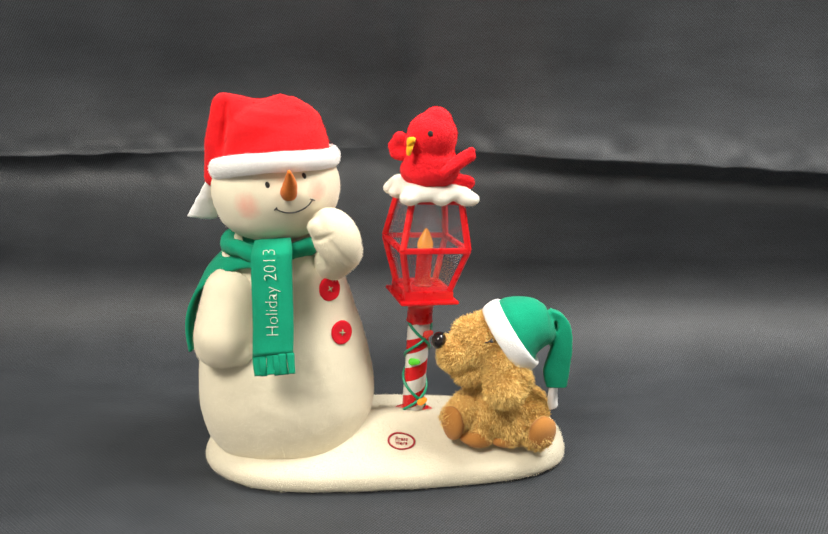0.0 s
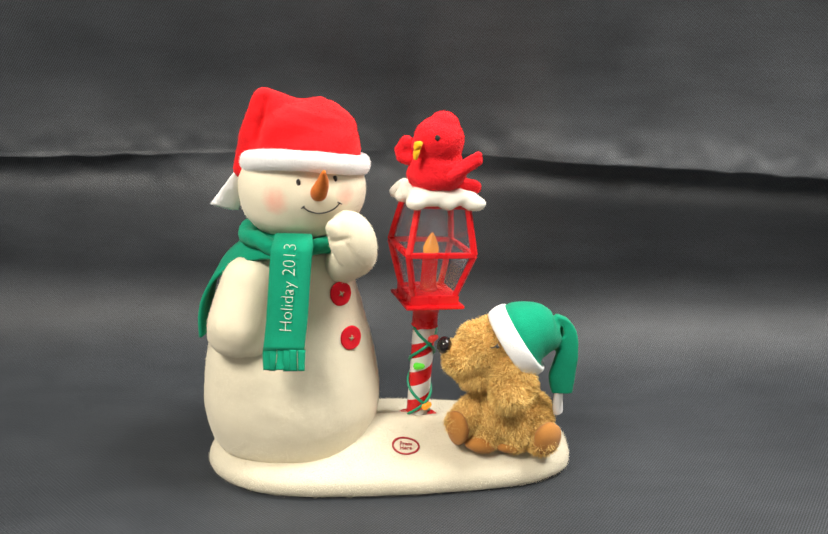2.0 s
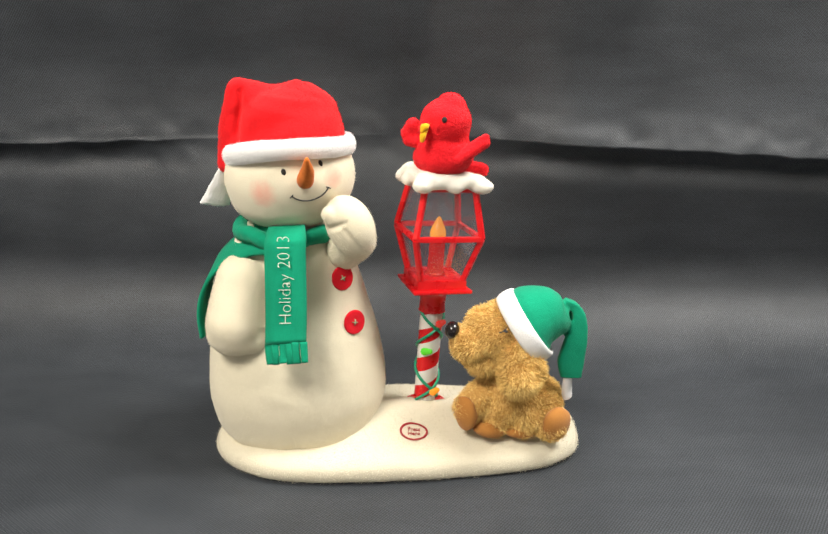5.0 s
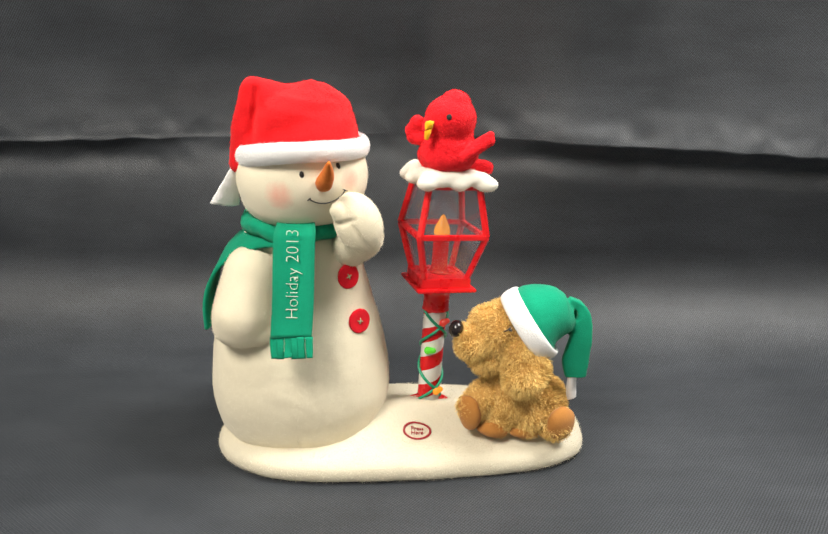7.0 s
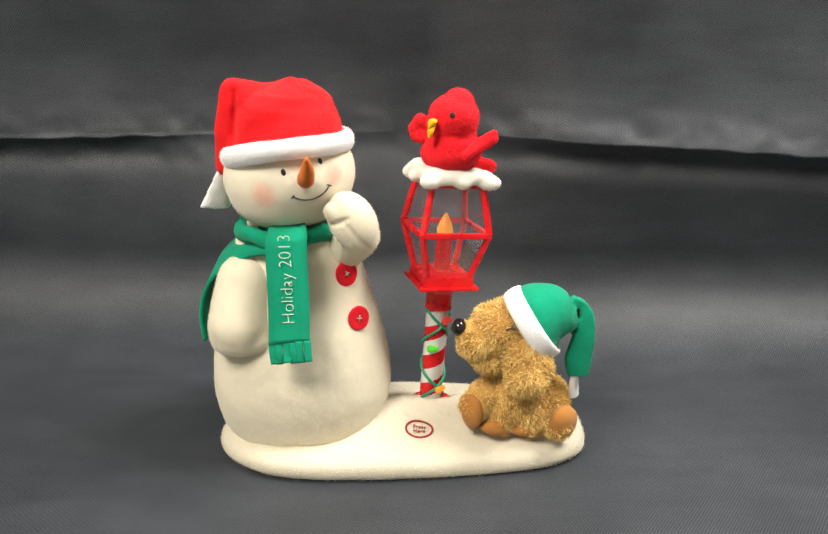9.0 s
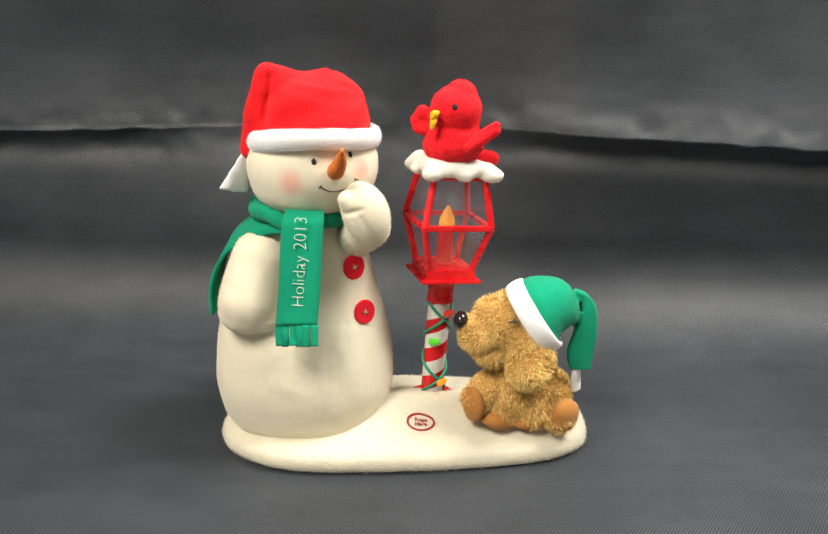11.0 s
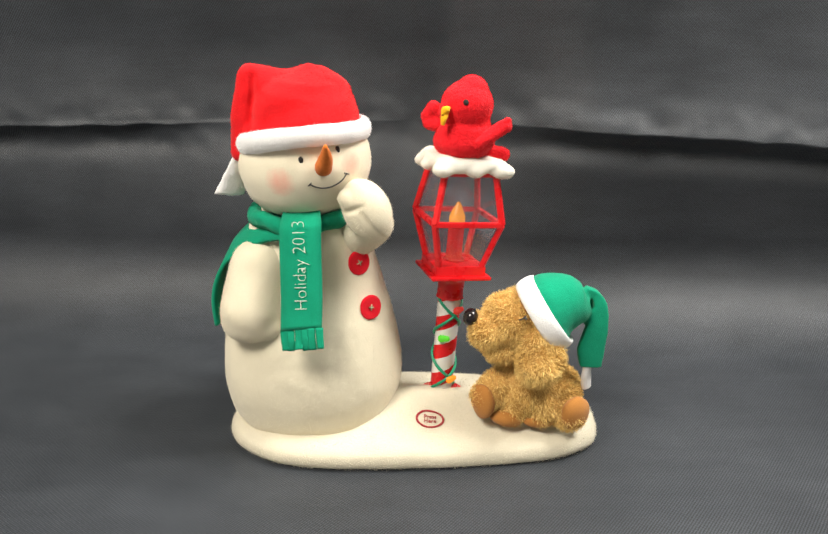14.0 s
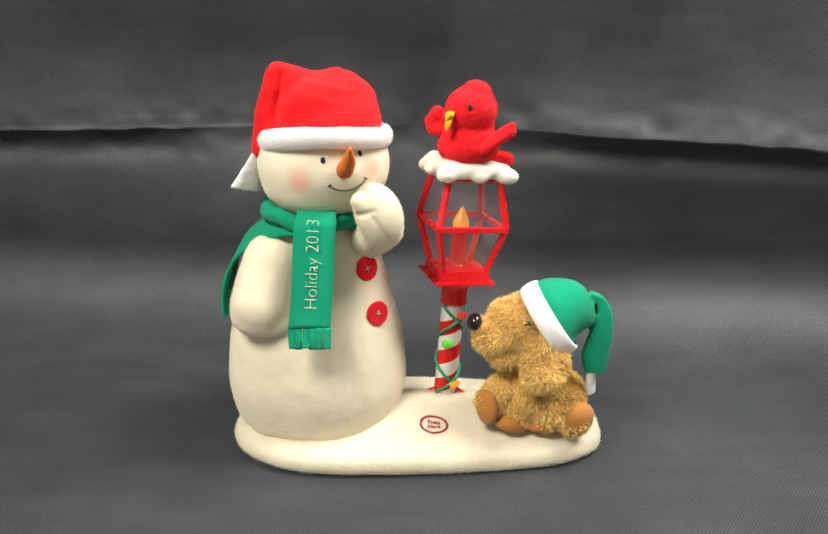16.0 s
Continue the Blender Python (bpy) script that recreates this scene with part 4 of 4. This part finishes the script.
# ---------------------------------------------------------------- the puppy
def puppy():
    top = thing("puppy", (0.100, -0.030, 0.022), "shaggy golden brown plush puppy in green hat", "plush toy")

    def furry(name, forms, strand_count, long=0.0052, parent=top, seed=1, label=""):
        bm = bmesh.new()
        for f in forms:
            if len(f) == 2:
                ball(bm, *f)
            else:
                capsule(bm, *f)
        limb = part(name, stuffed(bm, 0.0020, 6, 0.0012, 70), skin_mat, parent, label)
        part("fur", pile(lower_copy(limb), int(strand_count * 2.5), long * 0.95, 0.00054, 1.0, seed, (0, 0, -0.55)), fur_mat, limb, kind="stuff")
        return limb

    furry("body", [((0.1010, -0.029, 0.057), (0.036, 0.031, 0.031)), ((0.1000, -0.026, 0.078), (0.030, 0.027, 0.024)), ((0.120, -0.032, 0.052), (0.024, 0.026, 0.024)),
                   ((0.085, -0.043, 0.053), (0.082, -0.047, 0.039), 0.0150, 0.0130), ((0.112, -0.049, 0.049), (0.108, -0.049, 0.0410), 0.0150, 0.0130)], 9000, 0.0050, seed=31)
    head = furry("head", [((0.0880, -0.034, 0.123), (0.0285, 0.0280, 0.0270)), ((0.0600, -0.040, 0.1165), (0.0175, 0.0185, 0.0165)), ((0.074, -0.034, 0.1325), (0.018, 0.020, 0.014)),
                          ((0.054, -0.040, 0.1205), (0.0115, 0.014, 0.0110)), ((0.071, -0.040, 0.1000), (0.016, 0.018, 0.012))], 9000, 0.0048, seed=32)
    furry("ear", [((0.0970, -0.058, 0.1180), (0.1000, -0.0640, 0.0930), 0.0125, 0.0165), ((0.1060, -0.062, 0.1000), (0.0160, 0.0085, 0.0190))], 3600, 0.0052, head, 33, "long floppy shaggy ear")
    furry("leg", [((0.0700, -0.040, 0.060), (0.0600, -0.046, 0.054), 0.0155, 0.0145)], 1400, 0.0045, seed=34)
    furry("leg", [((0.1250, -0.045, 0.046), (0.1330, -0.052, 0.041), 0.0165, 0.0150)], 1400, 0.0045, seed=35)
    furry("tail", [((0.1330, -0.020, 0.060), (0.1390, -0.030, 0.048), 0.010, 0.008)], 700, 0.0045, seed=36)
    # bare suede soles
    for c, r, turn in (((0.0550, -0.0525, 0.0515), (0.0135, 0.0075, 0.0165), (0, 0, -50)), ((0.0775, -0.053, 0.0360), (0.0155, 0.0110, 0.0085), (0, 8, 10)),
                       ((0.1060, -0.053, 0.0345), (0.0150, 0.0100, 0.0075), (0, -5, 0)), ((0.1365, -0.0590, 0.0450), (0.0145, 0.0080, 0.0160), (0, 0, 28))):
        bm = bmesh.new()
        for v in ball(bm, c, r, turn, 28, 18):
            v.co += Vector((1, 1, 1)) * 0.0008 * noise.noise(v.co * 80)
        part("paw", bm, suede_mat, top, "smooth tan suede paw")
    bm = bmesh.new()
    ball(bm, (0.0425, -0.0430, 0.1295), (0.0065, 0.0085, 0.0078), (0, 20, 0), 28, 18)
    part("nose", bm, bead_mat, head, "shiny black plastic nose")
    bm = bmesh.new()
    tube(bm, smooth_line([(0.0815, -0.0640, 0.1370), (0.0840, -0.0655, 0.1385), (0.0875, -0.0645, 0.1410)], 5), 0.0006, 8)
    part("eye", bm, thread_mat, head, "closed stitched eye")
    bm = bmesh.new()
    ball(bm, (0.0870, -0.0650, 0.1385), (0.0016, 0.0012, 0.0012), seg=12, rings=8)
    part("eye", bm, thread_mat, head)
    # stocking hat
    bm = bmesh.new()
    # a cone up to the fold, then the flat tip hanging from it
    tube(bm, smooth_line([(0.1070, -0.036, 0.1310), (0.1150, -0.036, 0.1370), (0.1240, -0.036, 0.1400), (0.1320, -0.036, 0.1405), (0.1390, -0.036, 0.1405), (0.1445, -0.036, 0.1415)], 6),
         [0.0325, 0.0315, 0.0270, 0.0222, 0.0165, 0.0090], 32)
    ball(bm, (0.1480, -0.031, 0.1340), (0.0085, 0.0040, 0.0190))
    flap = smooth_line([(0.1400, -0.036, 0.1535), (0.1490, -0.036, 0.1490), (0.1540, -0.038, 0.1395), (0.1525, -0.040, 0.1220), (0.1490, -0.041, 0.0990), (0.1500, -0.041, 0.0825)], 8)
    share = np.linspace(0, 1, len(flap)).tolist()
    ribbon(bm, flap, [(0.4 + 0.6 * ramp01(0, 0.4, u), 0, 0.9 - 0.9 * ramp01(0, 0.4, u)) for u in share], 0.02, 0.0085,
           np.interp(share, [0, 0.2, 0.4, 0.6, 0.8, 1.0], [0.007, 0.009, 0.0115, 0.0185, 0.0235, 0.0190]).tolist())
    crown = stuffed(bm, 0.0013, 5, 0.0004, 50)
    hat = part("hat", crown, green_mat, top, "green felt stocking hat with drooping tip")
    axis = Vector((0.82, 0, 0.56)).normalized()
    side = Vector((-axis.z, 0, axis.x))
    brim = Vector((0.1070, -0.036, 0.1310))
    ring = [brim + 0.0325 * (math.cos(a) * side + math.sin(a) * Vector((0, 1, 0))) for a in (2 * math.pi * k / 72 for k in range(72))]
    bm = bmesh.new()
    rows = []
    for k, p in enumerate(ring):
        out = (p - brim).normalized()
        rows.append([bm.verts.new(p + 0.0028 * math.cos(b) * out + 0.0088 * math.sin(b) * axis) for b in (2 * math.pi * j / 14 for j in range(14))])
    for k in range(72):
        for j in range(14):
            bm.faces.new((rows[k][j], rows[k][(j + 1) % 14], rows[(k + 1) % 72][(j + 1) % 14], rows[(k + 1) % 72][j]))
    part("hat_band", bm, white_mat, hat, "white fleece hat band")
    bm = bmesh.new()
    tube(bm, smooth_line([(0.1480, -0.040, 0.0870), (0.1475, -0.040, 0.076), (0.1480, -0.039, 0.0665), (0.1490, -0.039, 0.0600)], 5), [0.0048, 0.0056, 0.0062, 0.0055], 18, False, 0.6)
    part("tassel", bm, white_mat, hat, "white fleece hat tassel")


puppy()


# ---------------------------------------------------------------- what moves
def motions():
    """The snowman sways from side to side: chest lean, then head lean, turn and nod, in degrees."""
    sway = [
        (0.0, -5.5, -4.4, -0.9, 2.0),
        (0.1, -2.5, -2.3, -0.1, 1.4),
        (0.2, 1.0, 0.3, 0.7, 0.6),
        (0.3, 2.8, 1.6, 1.2, 0.4),
        (0.4, 1.8, 0.8, 1.4, 1.1),
        (0.5, -1.9, -2.1, 1.4, 2.5),
        (0.6, -6.4, -5.7, 1.4, 4.1),
        (0.7, -9.4, -8.3, 1.7, 5.3),
        (0.8, -9.6, -8.7, 2.3, 5.6),
        (0.9, -7.1, -7.0, 3.1, 5.2),
        (1.0, -3.6, -4.4, 3.8, 4.5),
        (1.1, -0.5, -1.8, 3.4, 3.2),
        (1.2, -0.3, -1.3, 2.8, 2.8),
        (1.3, -2.8, -3.0, 1.9, 3.2),
        (1.4, -6.5, -5.7, 1.1, 4.0),
        (1.5, -9.2, -7.7, 0.5, 4.4),
        (1.6, -9.1, -7.5, 0.2, 4.0),
        (1.7, -6.0, -5.0, 0.1, 2.7),
        (1.8, -1.6, -1.3, 0.0, 1.1),
        (1.9, 2.0, 1.8, -0.3, -0.3),
        (2.0, 3.1, 2.9, -0.9, -0.9),
        (2.1, 0.5, 0.8, -0.7, 0.2),
        (2.2, -3.6, -2.7, -0.6, 1.8),
        (2.3, -7.1, -5.7, -0.2, 3.1),
        (2.4, -8.2, -7.0, 0.4, 3.7),
        (2.5, -6.3, -5.9, 1.3, 3.5),
        (2.6, -2.6, -3.2, 2.1, 2.7),
        (2.7, 0.7, -0.7, 2.7, 2.0),
        (2.8, 1.7, 0.1, 2.9, 2.1),
        (2.9, -0.3, -1.4, 3.0, 3.0),
        (3.0, -4.3, -4.5, 2.9, 4.5),
        (3.1, -8.0, -7.2, 2.3, 5.3),
        (3.2, -9.5, -8.4, 1.9, 5.5),
        (3.3, -8.0, -7.2, 1.8, 4.7),
        (3.4, -4.3, -4.4, 1.8, 3.4),
        (3.5, -0.5, -1.3, 1.7, 2.0),
        (3.6, 1.6, 0.5, 1.4, 1.2),
        (3.7, 0.7, 0.1, 0.7, 1.2),
        (3.8, -2.4, -2.2, -0.1, 1.8),
        (3.9, -5.9, -4.8, -0.7, 2.6),
        (4.0, -7.6, -6.0, -1.1, 2.7),
        (4.1, -6.7, -5.4, -0.8, 2.4),
        (4.2, -3.3, -2.9, -0.4, 1.5),
        (4.3, 0.6, 0.1, 0.0, 0.3),
        (4.4, 2.9, 2.0, 0.1, -0.3),
        (4.5, 2.2, 1.6, -0.1, -0.0),
        (4.6, -1.0, -0.8, -0.4, 1.0),
        (4.7, -5.0, -3.9, -0.7, 2.2),
        (4.8, -7.5, -6.0, -0.8, 2.9),
        (4.9, -7.2, -5.8, -0.5, 2.8),
        (5.0, -4.2, -3.6, -0.1, 1.9),
        (5.1, -0.2, -0.5, 0.3, 0.8),
        (5.2, 2.5, 1.7, 0.5, 0.0),
        (5.3, 2.5, 1.8, 0.4, 0.1),
        (5.4, -0.4, -0.3, 0.0, 1.0),
        (5.5, -4.4, -3.4, -0.3, 2.2),
        (5.6, -7.4, -5.8, -0.4, 3.1),
        (5.7, -7.7, -6.2, -0.2, 3.1),
        (5.8, -5.1, -4.3, 0.2, 2.4),
        (5.9, -1.2, -1.2, 0.7, 1.2),
        (6.0, 2.0, 1.3, 0.9, 0.4),
        (6.1, 2.6, 1.8, 0.8, 0.3),
        (6.2, 0.2, 0.1, 0.5, 1.0),
        (6.3, -3.7, -2.9, 0.1, 2.2),
        (6.4, -7.1, -5.6, -0.0, 3.2),
        (6.5, -8.0, -6.4, 0.1, 3.4),
        (6.6, -6.3, -5.4, 1.1, 3.4),
        (6.7, -2.7, -2.9, 2.1, 2.8),
        (6.8, 0.5, -0.6, 3.0, 2.3),
        (6.9, 1.3, -0.0, 3.5, 2.6),
        (7.0, -0.8, -1.8, 3.8, 3.7),
        (7.1, -4.7, -4.7, 3.3, 4.8),
        (7.2, -8.5, -7.6, 2.9, 5.8),
        (7.3, -10.1, -8.9, 2.9, 6.1),
        (7.4, -8.7, -7.9, 3.1, 5.6),
        (7.5, -5.2, -5.1, 3.4, 4.4),
        (7.6, -1.5, -2.1, 3.3, 3.1),
        (7.7, 0.2, -0.6, 2.9, 2.4),
        (7.8, -1.2, -1.4, 2.2, 2.6),
        (7.9, -4.8, -4.0, 1.4, 3.4),
        (8.0, -8.8, -7.0, 0.7, 4.4),
        (8.1, -10.2, -8.1, 0.5, 4.4),
        (8.2, -8.7, -7.0, 0.5, 3.7),
        (8.3, -4.7, -3.9, 0.8, 2.2),
        (8.4, -0.1, -0.3, 0.9, 0.6),
        (8.5, 2.7, 2.0, 0.7, -0.5),
        (8.6, 2.1, 1.5, 0.8, -0.0),
        (8.7, -1.2, -1.1, 0.7, 1.2),
        (8.8, -5.2, -4.3, 0.7, 2.7),
        (8.9, -7.8, -6.5, 1.0, 3.7),
        (9.0, -7.5, -6.6, 1.5, 3.8),
        (9.1, -4.5, -4.4, 2.0, 3.0),
        (9.2, -0.6, -1.4, 2.5, 1.9),
        (9.3, 2.1, 0.8, 2.7, 1.2),
        (9.4, 2.0, 0.8, 2.6, 1.4),
        (9.5, -0.8, -1.3, 2.3, 2.3),
        (9.6, -4.9, -4.5, 2.1, 3.6),
        (9.7, -8.0, -6.9, 2.0, 4.6),
        (9.8, -8.3, -7.3, 2.3, 4.7),
        (9.9, -5.8, -5.5, 2.8, 4.0),
        (10.0, -1.9, -2.5, 3.2, 2.9),
        (10.1, 1.2, -0.1, 3.5, 2.1),
        (10.2, 1.8, 0.4, 3.5, 2.1),
        (10.3, -0.6, -1.3, 3.2, 2.9),
        (10.4, -4.6, -4.4, 2.9, 4.2),
        (10.5, -8.1, -7.1, 2.8, 5.3),
        (10.6, -9.0, -8.0, 3.0, 5.6),
        (10.7, -7.0, -6.6, 3.5, 5.0),
        (10.8, -3.2, -3.7, 4.0, 4.0),
        (10.9, 0.3, -1.0, 4.3, 3.1),
        (11.0, 1.4, -0.0, 4.3, 2.9),
        (11.1, -0.5, -1.4, 4.1, 3.5),
        (11.2, -4.3, -4.3, 3.8, 4.8),
        (11.3, -8.1, -7.2, 3.6, 5.9),
        (11.4, -9.6, -8.6, 3.8, 6.4),
        (11.5, -8.1, -7.6, 4.2, 6.0),
        (11.6, -4.2, -4.6, 4.2, 4.5),
        (11.7, -0.3, -1.4, 4.0, 3.0),
        (11.8, 1.7, 0.3, 3.6, 2.2),
        (11.9, 0.7, -0.3, 2.9, 2.2),
        (12.0, -2.6, -2.7, 2.0, 2.9),
        (12.1, -6.4, -5.5, 1.2, 3.6),
        (12.2, -8.4, -7.0, 0.7, 3.7),
        (12.3, -7.4, -6.2, 0.5, 3.0),
        (12.4, -3.9, -3.4, 0.4, 1.5),
        (12.5, 0.1, -0.1, 0.2, -0.1),
        (12.6, 2.0, 1.4, 0.6, -0.3),
        (12.7, 1.0, 0.7, 0.7, 0.4),
        (12.8, -2.5, -2.0, 0.6, 1.9),
        (12.9, -6.9, -5.5, 0.6, 3.5),
        (13.0, -9.8, -7.8, 0.8, 4.6),
        (13.1, -9.5, -7.9, 1.5, 4.9),
        (13.2, -6.5, -5.9, 2.4, 4.4),
        (13.3, -2.5, -3.0, 3.3, 3.6),
        (13.4, 0.2, -1.0, 3.9, 3.3),
        (13.5, 0.2, -1.1, 4.3, 3.7),
        (13.6, -2.3, -2.8, 3.6, 4.2),
        (13.7, -6.0, -5.6, 2.9, 5.0),
        (13.8, -8.7, -7.7, 2.4, 5.4),
        (13.9, -8.7, -7.7, 2.3, 5.1),
        (14.0, -5.9, -5.5, 2.4, 3.9),
        (14.1, -1.6, -2.2, 2.2, 2.2),
        (14.2, 1.8, 0.7, 1.8, 0.7),
        (14.3, 2.6, 1.5, 1.1, -0.0),
        (14.4, 0.5, 0.1, 0.2, 0.1),
        (14.5, -3.3, -2.6, -0.7, 0.7),
        (14.6, -7.0, -5.5, -0.7, 2.1),
        (14.7, -8.3, -6.6, -0.4, 2.7),
        (14.8, -6.6, -5.4, 0.1, 2.5),
        (14.9, -3.1, -2.8, 0.7, 1.7),
        (15.0, 0.1, -0.3, 1.2, 1.1),
        (15.1, 0.8, 0.2, 1.8, 1.4),
        (15.2, -1.5, -1.6, 2.2, 2.6),
        (15.3, -5.8, -5.0, 2.4, 4.3),
        (15.4, -10.0, -8.4, 2.9, 6.0),
        (15.5, -11.9, -10.2, 3.6, 7.0),
        (15.6, -9.8, -8.6, 3.6, 6.1),
        (15.7, -5.6, -5.4, 3.6, 4.6),
        (15.8, -1.2, -2.0, 3.5, 3.0),
        (15.9, 1.1, -0.1, 3.2, 2.1),
        (16.0, 0.4, -0.4, 2.5, 2.1),
    ]
    for ob, share in SWAYING:
        at = ob.location.copy()
        walk(ob, [(t, Matrix.Translation(at) @ pose(0, 0, 0, 0, chest * share, 0)) for t, chest, lean, turn, nod in sway])
    for ob in NODDING:
        at = ob.location.copy()
        walk(ob, [(t, Matrix.Translation(at) @ pose(0, 0, 0, nod, 0, 0) @ pose(0, 0, 0, 0, 0, turn) @ pose(0, 0, 0, 0, lean, 0)) for t, chest, lean, turn, nod in sway])


motions()
